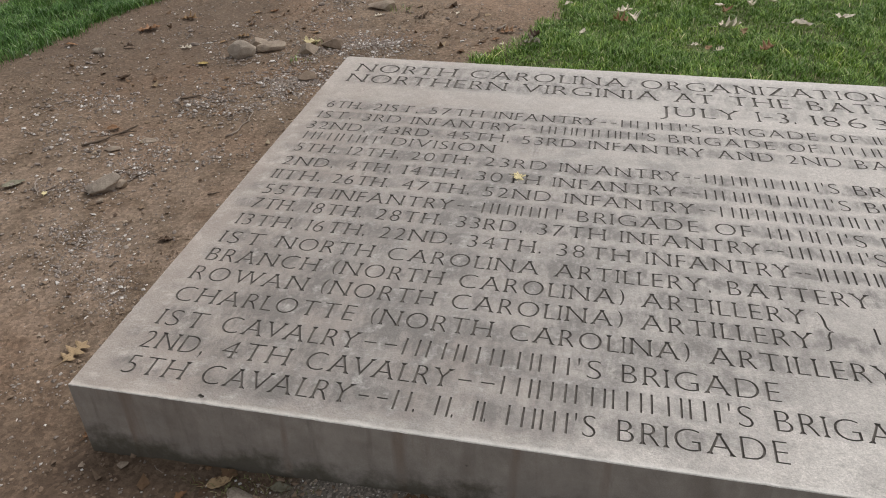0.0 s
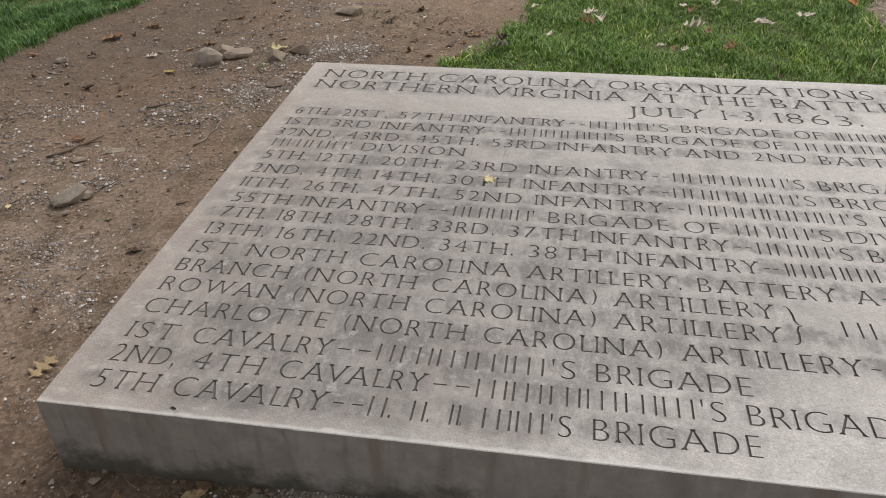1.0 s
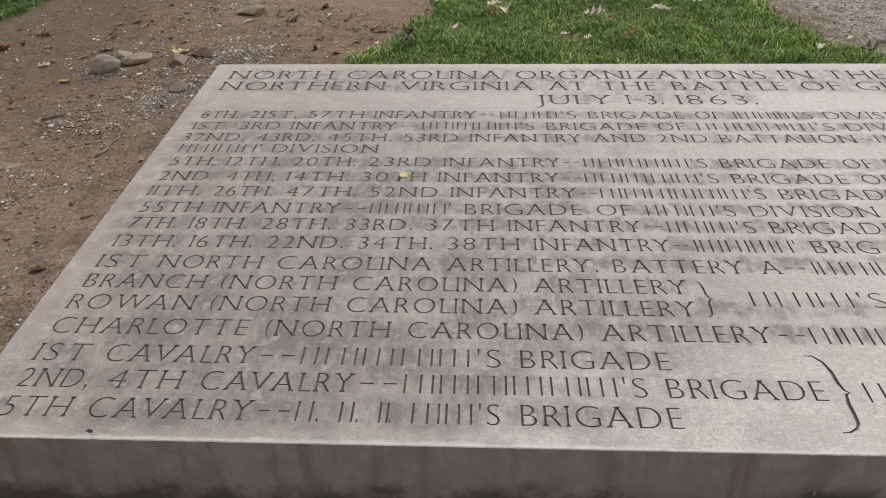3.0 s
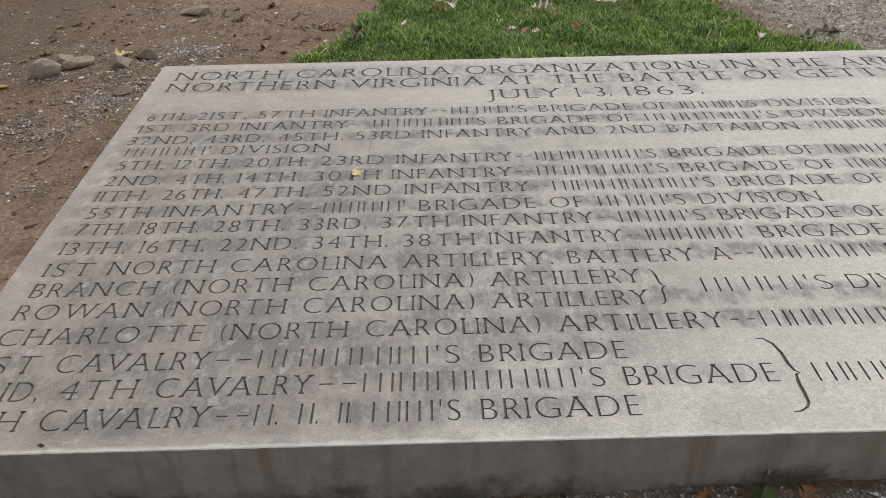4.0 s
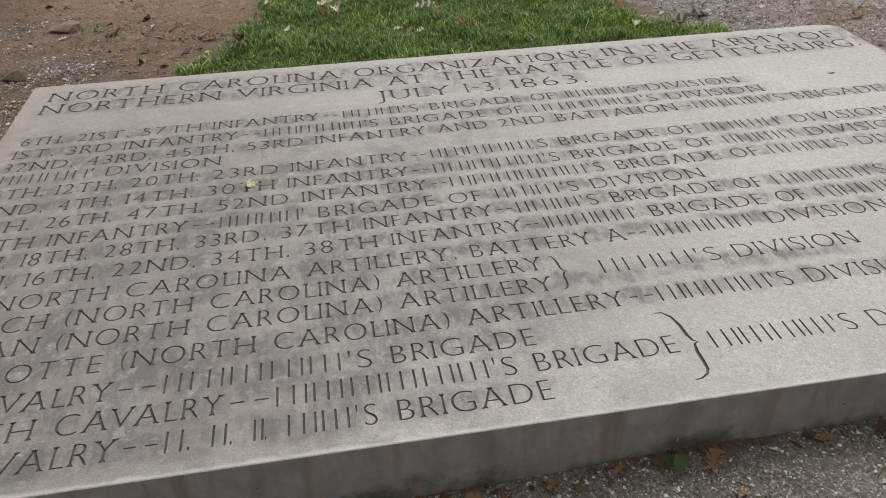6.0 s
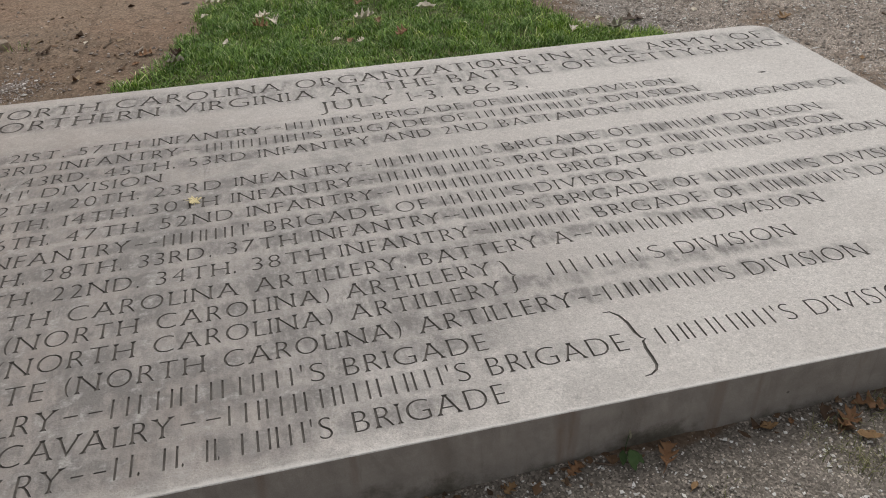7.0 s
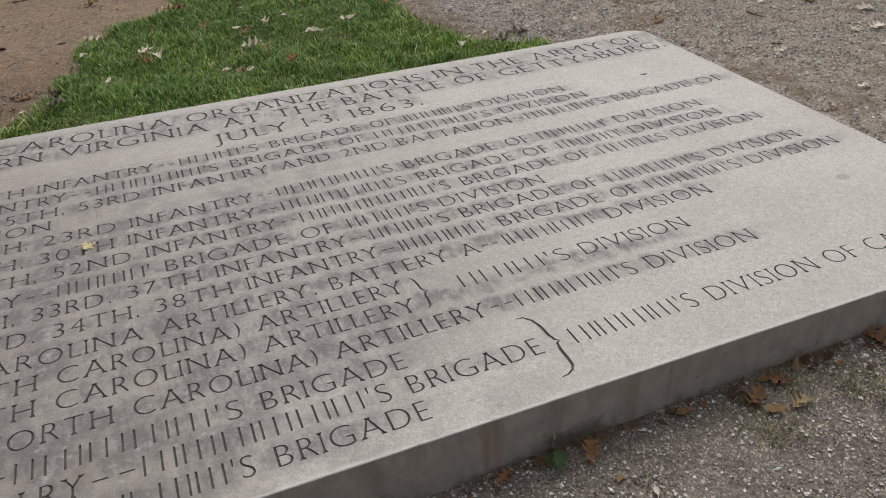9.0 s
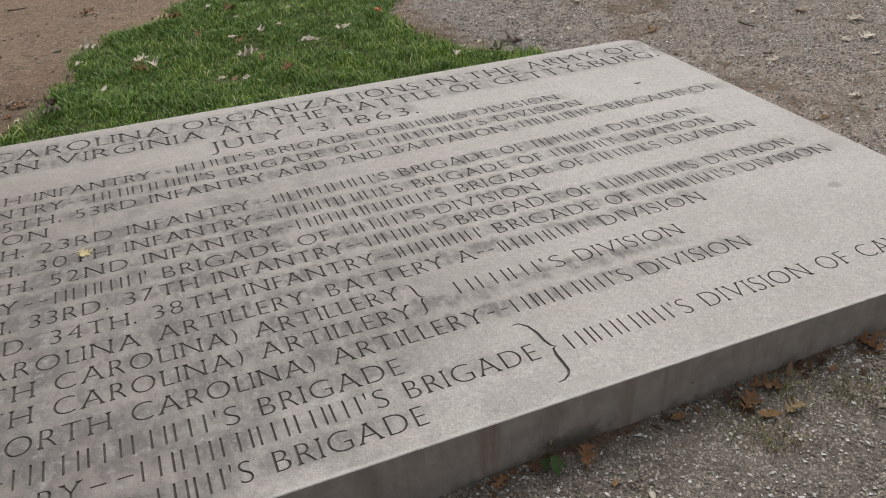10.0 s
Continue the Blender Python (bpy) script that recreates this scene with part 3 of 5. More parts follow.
def row(y, cap, *items):
    """A carved row: words, each with the place where it starts, and last the row's end."""
    out = []
    for (text, x0), after in zip(items, items[1:]):
        last = after[0] == "end"
        space = 0.0 if last else 0.014 if "--" in (text, after[0]) else 0.72 * cap
        out += word(text, x0, after[1] - space, y, cap)
    return out


def stroke(points, widths):
    """A tapered carved line through the points, as one outline."""
    p = np.array(points)
    d = np.gradient(p, axis=0)
    nrm = np.stack([-d[:, 1], d[:, 0]], -1) / np.linalg.norm(d, axis=1, keepdims=True)
    w = np.array(widths)[:, None] / 2
    return np.concatenate([p - nrm * w, (p + nrm * w)[::-1]])


def brace(x, y, half, hook, tip, thick):
    """A right-hand brace: a spine at x with its point at the height y and hooked ends."""
    up = [(-hook, half), (-hook * 0.6, half * 0.995), (-hook * 0.22, half * 0.82), (-hook * 0.04, half * 0.56), (0.0, half * 0.25), (tip * 0.4, half * 0.06), (tip, 0.0)]
    down = [(tip * 0.35, -half * 0.05), (0.0, -half * 0.26), (0.0, -half * 0.52), (-0.002, -half * 0.76), (-hook * 0.2, -half * 0.88), (-hook * 0.6, -half * 0.98), (-hook, -half)]
    pts = [(x + a, y + b) for a, b in up + down]
    return stroke(pts, [thick * k for k in (0.3, 0.5, 0.8, 1.0, 1.0, 0.7, 0.35, 0.7, 1.0, 1.0, 0.9, 0.7, 0.5, 0.3)])


BIG = 0.104
ROWS = []


def add_row(floor, ceiling, *groups):
    ROWS.append((floor, ceiling, [list(g) for g in groups]))


add_row(2.385, 2.550, row(2.402, BIG, ("NORTH", 0.106), ("CAROLINA", 0.710), ("ORGANIZATIONS", 1.571), ("IN", 2.889), ("THE", 3.116), ("ARMY", 3.477), ("OF", 4.005), ("end", 4.200)))
add_row(2.225, 2.385, row(2.258, BIG, ("NORTHERN", 0.098), ("VIRGINIA", 0.994), ("AT", 1.726), ("THE", 1.983), ("BATTLE", 2.328), ("OF", 2.944), ("GETTYSBURG.", 3.205), ("end", 4.250)))
add_row(2.030, 2.225, row(2.092, BIG, ("JULY", 1.652), ("1-3.", 2.088), ("1863.", 2.323), ("end", 2.683)))
add_row(1.908, 2.030, row(1.935, CAP, ("6TH.", 0.099), ("21ST.", 0.328), ("57TH", 0.601), ("INFANTRY", 0.910), ("--", 1.390), ("####'S", 1.480), ("BRIGADE", 1.884), ("OF", 2.364), ("#####'S", 2.529), ("DIVISION", 2.935), ("end", 3.40)))
add_row(1.792, 1.908, row(1.815, CAP, ("1ST.", 0.100), ("3RD", 0.312), ("INFANTRY", 0.547), ("--", 1.036), ("#######'S", 1.132), ("BRIGADE", 1.686), ("OF", 2.175), ("#######'S", 2.345), ("DIVISION", 2.989), ("end", 3.462)))
add_row(1.678, 1.792, row(1.699, CAP, ("32ND.", 0.084), ("43RD.", 0.415), ("45TH.", 0.727), ("53RD", 1.062), ("INFANTRY", 1.352), ("AND", 1.881), ("2ND", 2.154), ("BATTALION", 2.417), ("--", 2.995), ("######'S", 3.068), ("BRIGADE", 3.555), ("OF", 4.055), ("end", 4.212)))
add_row(1.563, 1.678, row(1.592, CAP, ("#####'", 0.103), ("DIVISION", 0.509), ("end", 0.962)))
add_row(1.445, 1.563, row(1.475, CAP, ("5TH.", 0.109), ("12TH.", 0.349), ("20TH.", 0.625), ("23RD", 0.935), ("INFANTRY", 1.248), ("--", 1.734), ("#######'S", 1.813), ("BRIGADE", 2.363), ("OF", 2.849), ("#####'", 3.014), ("DIVISION", 3.421), ("end", 3.893)))
add_row(1.325, 1.445, row(1.348, CAP, ("2ND.", 0.103), ("4TH.", 0.378), ("14TH.", 0.627), ("30TH", 0.925), ("INFANTRY", 1.232), ("--", 1.721), ("#######'S", 1.804), ("BRIGADE", 2.378), ("OF", 2.873), ("#####'", 3.043), ("DIVISION", 3.419), ("end", 3.908)))
add_row(1.205, 1.325, row(1.229, CAP, ("11TH.", 0.106), ("26TH.", 0.361), ("47TH.", 0.645), ("52ND", 0.971), ("INFANTRY", 1.286), ("--", 1.777), ("#########'S", 1.853), ("BRIGADE", 2.524), ("OF", 3.013), ("####'S", 3.180), ("DIVISION", 3.573), ("end", 4.043)))
add_row(1.085, 1.205, row(1.106, CAP, ("55TH", 0.115), ("INFANTRY", 0.400), ("--", 0.889), ("#####'", 0.984), ("BRIGADE", 1.339), ("OF", 1.824), ("####'S", 2.003), ("DIVISION", 2.380), ("end", 2.832)))
add_row(0.968, 1.085, row(0.995, CAP, ("7TH.", 0.115), ("18TH.", 0.342), ("28TH.", 0.606), ("33RD.", 0.911), ("37TH", 1.205), ("INFANTRY", 1.499), ("--", 1.983), ("####'S", 2.058), ("BRIGADE", 2.420), ("OF", 2.908), ("######'S", 3.071), ("DIVISION", 3.593), ("end", 4.053)))
add_row(0.848, 0.968, row(0.876, CAP, ("13TH.", 0.109), ("16TH.", 0.383), ("22ND.", 0.653), ("34TH.", 0.974), ("38TH", 1.284), ("INFANTRY", 1.585), ("--", 2.062), ("######'", 2.123), ("BRIGADE", 2.524), ("OF", 3.016), ("######'S", 3.184), ("DIVISION", 3.684), ("end", 4.149)))
add_row(0.728, 0.848, row(0.752, CAP, ("1ST", 0.102), ("NORTH", 0.313), ("CAROLINA", 0.715), ("ARTILLERY.", 1.289), ("BATTERY", 1.837), ("A", 2.315), ("--", 2.394), ("######'", 2.477), ("DIVISION", 2.910), ("end", 3.379)))
add_row(0.502, 0.728, row(0.640, CAP, ("BRANCH", 0.102), ("(NORTH", 0.556), ("CAROLINA)", 0.986), ("ARTILLERY", 1.569), ("end", 2.056)),
        row(0.583, CAP, ("####'S", 2.234), ("DIVISION", 2.702), ("end", 3.143)),
        row(0.529, CAP, ("ROWAN", 0.098), ("(NORTH", 0.554), ("CAROLINA)", 0.983), ("ARTILLERY", 1.566), ("end", 2.059)),
        [brace(2.105, 0.618, 0.090, 0.020, 0.019, 0.0075)])
add_row(0.388, 0.502, row(0.412, CAP, ("CHARLOTTE", 0.099), ("(NORTH", 0.755), ("CAROLINA)", 1.183), ("ARTILLERY", 1.756), ("--", 2.268), ("######'S", 2.363), ("DIVISION", 2.860), ("end", 3.304)))
add_row(0.014, 0.388, row(0.291, CAP, ("1ST", 0.109), ("CAVALRY", 0.316), ("--", 0.765), ("#######'S", 0.884), ("BRIGADE", 1.513), ("end", 1.934)),
        row(0.184, CAP, ("2ND,", 0.110), ("4TH", 0.365), ("CAVALRY", 0.626), ("--", 1.067), ("#########'S", 1.190), ("BRIGADE", 1.905), ("end", 2.325)),
        row(0.181, CAP, ("######'S", 2.429), ("DIVISION", 2.930), ("OF", 3.414), ("CAVALRY", 3.598), ("end", 4.04)),
        row(0.075, CAP, ("5TH", 0.115), ("CAVALRY", 0.355), ("--", 0.811), ("#.", 0.914), ("#.", 1.030), ("#.", 1.134), ("###'S", 1.220), ("BRIGADE", 1.506), ("end", 1.925)),
        [brace(2.369, 0.216, 0.144, 0.054, 0.018, 0.0105)])
# pits in the stone: one near the far end, one at the front arris
ROWS[3][2].append([np.array([(3.880 + 0.020 * math.cos(a) * (1 + 0.4 * math.sin(3 * a)), 1.944 + 0.008 * math.sin(a)) for a in np.linspace(0, 5.7, 11)])])
ROWS[16][2].append([np.array([(0.391 + 0.010 * math.cos(a), 0.0265 + 0.008 * math.sin(a) * (1 + 0.5 * math.cos(2 * a + 1))) for a in np.linspace(0, 5.7, 9)])])


def cut_sheet(outer, loops, keep_out=None):
    """Triangulates the inside of outer, with the loops as edges. Returns places, triangles, and which triangles lie inside a loop."""
    pts, edges, at = [], [], {}
    for loop in [outer, *loops]:
        ids = []
        for p in loop:
            key = (round(float(p[0]), 5), round(float(p[1]), 5))
            if key not in at:
                at[key] = len(pts)
                pts.append(Vector(key))
            if not ids or ids[-1] != at[key]:
                ids.append(at[key])
        edges += [(a, b) for a, b in zip(ids, ids[1:] + ids[:1]) if a != b]
    v, _, f, *_ = GEO.delaunay_2d_cdt(pts, edges, [], 0, 1e-6)
    v = np.array([p[:] for p in v])
    f = np.array(f)
    c = v[f].mean(1)
    inside = np.zeros(len(f), bool)
    for loop in loops:
        lo, hi = loop.min(0), loop.max(0)
        near = np.where((c[:, 0] > lo[0]) & (c[:, 0] < hi[0]) & (c[:, 1] > lo[1]) & (c[:, 1] < hi[1]))[0]
        inside[near] ^= in_polygon(c[near, 0], c[near, 1], [tuple(p) for p in loop])
    return v, f, inside


def carved_slab():
    verts, faces, mats = [], [], []

    def add(points, tris, mat):
        base = len(verts)
        verts.extend(points)
        faces.extend([tuple(int(i) + base for i in t) for t in tris])
        mats.extend([mat] * len(tris))

    x0, x1, groove = 0.05, 4.27, 0.0055
    carved = []
    for lo, hi, groups in ROWS:
        rect = [(x, lo) for x in np.linspace(x0, x1, 43)] + [(x, hi) for x in np.linspace(x1, x0, 43)]
        groups = [[np.clip(p, (x0 + 0.002, lo + 0.001), (x1 - 0.002, hi - 0.001)) for p in g] for g in groups]
        v, f, inside = cut_sheet(np.array(rect), [p for g in groups for p in g])
        add([(p[0], p[1], TOP) for p in v], f[~inside], 0)
        # each stroke is cut with sloping sides down to a narrow floor
        for g in groups:
            beds = [thinned(p, 0.0021, 0.0021) for p in g]
            v, f, inside = cut_sheet(np.array(rect), beds)
            points, tris = [(p[0], p[1], TOP - groove) for p in v], [tuple(int(i) for i in t) for t in f[inside]]
            for p, q in zip(g, beds):
                n, b = len(p), len(points)
                points += [(a[0], a[1], TOP) for a in p] + [(a[0], a[1], TOP - groove) for a in q]
                tris += [(b + k, b + (k + 1) % n, b + n + (k + 1) % n, b + n + k) for k in range(n)]
            carved.append((points, tris, len(g)))

    # the margin, with a worn outline and one broken, rounded corner
    rnd = np.random.RandomState(7)
    corners = [(0.0, 0.0), (WIDTH, 0.0), (WIDTH, 2.50)]
    corners += [(WIDTH - 0.13 * (1 - math.cos(a)), 2.51 + 0.095 * math.sin(a)) for a in np.linspace(0.0, math.pi / 2, 7)]
    corners += [(0.012, DEPTH), (0.0, DEPTH - 0.012), (0.0, 0.012)]
    rim = []
    for p, q in zip(corners, corners[1:] + corners[:1]):
        n = max(1, int(math.dist(p, q) / 0.018))
        rim += [(p[0] + (q[0] - p[0]) * i / n, p[1] + (q[1] - p[1]) * i / n) for i in range(n)]
    rim = np.array(rim)
    d = np.roll(rim, -1, 0) - np.roll(rim, 1, 0)
    out = np.stack([d[:, 1], -d[:, 0]], -1) / np.linalg.norm(d, axis=1, keepdims=True)
    wear = np.abs(rnd.normal(0, 0.0007, len(rim))) + 0.0028 * (rnd.rand(len(rim)) > 0.92) + 0.005 * (rnd.rand(len(rim)) > 0.985)
    top = rim - out * (0.002 + wear)[:, None]
    inner = [(x, 0.014) for x in np.linspace(x0, x1, 43)] + [(x, 2.55) for x in np.linspace(x1, x0, 43)]
    for y in sorted({r[0] for r in ROWS} - {0.014}):
        inner = inner[:43] + sorted([p for p in inner[43:] if p[0] == x1] + [(x1, y)], key=lambda p: p[1]) + [p for p in inner[43:] if p[0] != x1]
    for y in sorted({r[0] for r in ROWS} - {0.014}, reverse=True):
        inner.append((x0, y))
    v, f, inside = cut_sheet(top, [np.array(inner)])
    c = v[f].mean(1)
    keep = ~inside & in_polygon(c[:, 0], c[:, 1], [tuple(p) for p in top])
    add([(p[0], p[1], TOP) for p in v], f[keep], 0)
    # arris and sides
    n = len(rim)
    levels = [(top, TOP), (rim - out * wear[:, None] * 0.5, TOP - 0.0025)]
    for k, z in enumerate((0.16, 0.12, 0.08, 0.04, 0.0, -0.05, -0.2)):
        levels.append((rim + out * rnd.normal(0, 0.0008, (n, 1)), z))
    ring = [(p[0], p[1], z) for loop, z in levels for p in loop]
    quads = [(k * n + i, (k + 1) * n + i, (k + 1) * n + (i + 1) % n, k * n + (i + 1) % n) for k in range(len(levels) - 1) for i in range(n)]
    add(ring, quads[:n], 2)
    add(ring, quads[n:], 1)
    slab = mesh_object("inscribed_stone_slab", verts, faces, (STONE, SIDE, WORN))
    slab.data.polygons.foreach_set("material_index", mats)
    bm = bmesh.new()
    bm.from_mesh(slab.data)
    bmesh.ops.remove_doubles(bm, verts=bm.verts, dist=2e-5)
    bmesh.ops.recalc_face_normals(bm, faces=bm.faces)
    bm.to_mesh(slab.data)
    bm.free()
    for points, tris, count in carved:
        bm = bmesh.new()
        made = [bm.verts.new(p) for p in points]
        for t in tris:
            bm.faces.new([made[k] for k in t])
        bmesh.ops.delete(bm, geom=[p for p in bm.verts if not p.link_faces], context="VERTS")
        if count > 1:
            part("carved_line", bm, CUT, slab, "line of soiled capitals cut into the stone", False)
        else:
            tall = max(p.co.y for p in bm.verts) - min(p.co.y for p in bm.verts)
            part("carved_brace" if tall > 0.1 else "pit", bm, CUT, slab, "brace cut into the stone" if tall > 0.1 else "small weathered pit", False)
    tagged(slab, "low pale granite slab carved with rows of soiled Roman capitals", "memorial slab")


carved_slab()


# ---------------------------------------------------------------- loose stones
def pebbles(name, places, sizes, material, label, seed, coarse=False, flat=1.0, category="gravel"):
    """Many small angular stones in one mesh."""
    t = (1 + 5 ** 0.5) / 2
    ico = np.array([(-1, t, 0), (1, t, 0), (-1, -t, 0), (1, -t, 0), (0, -1, t), (0, 1, t), (0, -1, -t), (0, 1, -t), (t, 0, -1), (t, 0, 1), (-t, 0, -1), (-t, 0, 1)]) / 1.9
    tri = np.array([(0, 11, 5), (0, 5, 1), (0, 1, 7), (0, 7, 10), (0, 10, 11), (1, 5, 9), (5, 11, 4), (11, 10, 2), (10, 7, 6), (7, 1, 8),
                    (3, 9, 4), (3, 4, 2), (3, 2, 6), (3, 6, 8), (3, 8, 9), (4, 9, 5), (2, 4, 11), (6, 2, 10), (8, 6, 7), (9, 8, 1)])
    if coarse:
        ico = np.array([(1, 0, 0), (-1, 0, 0), (0, 1, 0), (0, -1, 0), (0, 0, 1), (0, 0, -1)]) * 1.1
        tri = np.array([(0, 2, 4), (2, 1, 4), (1, 3, 4), (3, 0, 4), (2, 0, 5), (1, 2, 5), (3, 1, 5), (0, 3, 5)])
    m = len(ico)
    rnd = np.random.RandomState(seed)
    n = len(places)
    shape = ico[None] * (1 + rnd.normal(0, 0.20, (n, m, 1))) * np.stack([1 + rnd.rand(n) * 0.6, np.ones(n), 0.45 + rnd.rand(n) * 0.35], -1)[:, None]
    a = rnd.rand(n) * 6.283
    c, s = np.cos(a)[:, None], np.sin(a)[:, None]
    x, y = shape[..., 0] * c - shape[..., 1] * s, shape[..., 0] * s + shape[..., 1] * c
    half = sizes[:, None] / 2
    px, py = places[:, 0], places[:, 1]
    pz = ground_z(px, py) + sizes * 0.08 * flat + 0.002
    v = np.stack([x * half + px[:, None], y * half + py[:, None], shape[..., 2] * half * flat + (flat < 1) * 0.5 * shape[..., 0] ** 2 * half * np.sin(a * 3)[:, None] + pz[:, None]], -1).reshape(-1, 3)
    f = (tri[None] + m * np.arange(n)[:, None, None]).reshape(-1, 3)
    ob = mesh_object(name, v.tolist(), f.tolist(), material)
    return tagged(ob, label, category, kind="stuff")


def scatter(n, x0, x1, y0, y1, seed, weight):
    rnd = np.random.RandomState(seed)
    p = np.stack([rnd.uniform(x0, x1, n), rnd.uniform(y0, y1, n)], -1)
    on_slab = (p[:, 0] > -0.004) & (p[:, 0] < 4.312) & (p[:, 1] > -0.004) & (p[:, 1] < 2.612)
    keep = ~on_slab & ~turf_at(p[:, 0], p[:, 1]) & (rnd.rand(n) < weight(p[:, 0], p[:, 1]))
    return p[keep]


def small(n, seed, mean, most):
    return np.clip(mean * np.exp(np.random.RandomState(seed).normal(0, 0.45, n)), mean * 0.4, most)


front = scatter(21000, -0.6, 4.9, -0.75, 0.0, 31, lambda x, y: 0.08 + 0.9 * grit_at(x, y))
pebbles("gravel", front, small(len(front), 32, 0.0046, 0.013), GRIT, "fine grey and white grit in front of the slab", 33, True)
flecks = scatter(2600, 0.3, 4.9, -0.75, 0.0, 171, lambda x, y: 0.8 * grit_at(x, y))
pebbles("gravel", flecks, small(len(flecks), 172, 0.0062, 0.011), FLECK, "sharp white flecks of stone in the grit", 173, True, 0.6)
strewn = scatter(5200, 3.3, 7.1, -0.2, 6.6, 174, lambda x, y: 0.75 * grit_at(x, y))
pebbles("gravel", strewn, small(len(strewn), 175, 0.0105, 0.022), FLECK, "white flecks of stone on the grey gravel", 176, True, 0.7)
larger = scatter(1500, -0.6, 4.9, -0.75, 0.0, 71, lambda x, y: 0.08 + 0.9 * grit_at(x, y))
pebbles("gravel", larger, small(len(larger), 72, 0.0070, 0.013), GRIT, "loose small stones in the grit before the slab", 73)
crumbs = scatter(125000, -3.4, 2.2, -0.3, 6.3, 44, lambda x, y: np.clip(0.09 + 0.30 * value_noise(x, y, 0.35, 43) + 0.14 * value_noise(x, y, 0.12, 42), 0.02, 1) * np.clip(1.5 - np.clip(x - 0.1, 0, 3) - np.clip(y - 4.0, 0, 2), 0.2, 1) + 0.20 * chips_at(x, y))
pebbles("gravel", crumbs, small(len(crumbs), 45, 0.0085, 0.022), CLODS, "fine crumbs of brown earth on the path", 46, True, 0.7)
chips = scatter(170000, -2.2, 0.9, -0.2, 4.6, 47, lambda x, y: 0.015 + 0.95 * chips_at(x, y) ** 1.3)
pebbles("gravel", chips, small(len(chips), 48, 0.0092, 0.023) * np.clip(0.6 + chips[:, 1] * 0.20, 0.6, 1.05), CHIPS, "pale stone chips strewn on the path", 49, True)
left = scatter(19000, -3.4, 2.2, -0.3, 6.3, 34, lambda x, y: 0.07 * np.clip(1.5 - np.clip(x - 0.1, 0, 3) - np.clip(y - 4.0, 0, 2), 0.2, 1) + 0.65 * chips_at(x, y))
pebbles("gravel", left, small(len(left), 35, 0.0105, 0.036) * np.clip(0.6 + left[:, 1] * 0.2, 0.6, 1.2), CHIPS, "small loose stones on the worn path", 36)
bits = scatter(3200, -1.9, 1.9, 2.3, 5.6, 81, lambda x, y: np.clip(0.10 + 0.5 * value_noise(x, y, 0.35, 82), 0, 1) * np.clip((5.0 - y - 0.6 * np.clip(x - 0.2, 0, 2)) / 0.8, 0.06, 1))
pebbles("leaf_litter", bits, small(len(bits), 83, 0.026, 0.05), LITTER, "brown scraps of dead leaf strewn on the earth", 84, True, 0.22, "leaf litter")
shreds = scatter(900, -2.2, 0.7, 1.2, 4.4, 181, lambda x, y: 0.25 + 0.6 * chips_at(x, y))
pebbles("leaf_litter", shreds, small(len(shreds), 183, 0.017, 0.030), STALE, "pale and brown shreds of dead leaf on the path", 184, True, 0.2, "leaf litter")
foot = scatter(1500, 0.2, 4.4, -0.11, 0.0, 85, lambda x, y: np.clip(0.12 + 0.5 * value_noise(x, y, 0.2, 86), 0, 1) * np.clip(1.1 + y * 9, 0, 1))
pebbles("leaf_litter", foot, small(len(foot), 87, 0.020, 0.04), LITTER, "dark scraps of leaf along the slab's foot", 88, True, 0.25, "leaf litter")
right = scatter(75000, 3.2, 7.1, -0.3, 6.6, 37, lambda x, y: 0.2 + 0.8 * grit_at(x, y))
pebbles("gravel", right, small(len(right), 38, 0.0082, 0.024), GRAVEL, "loose grey gravel beside the lawn", 39, True)


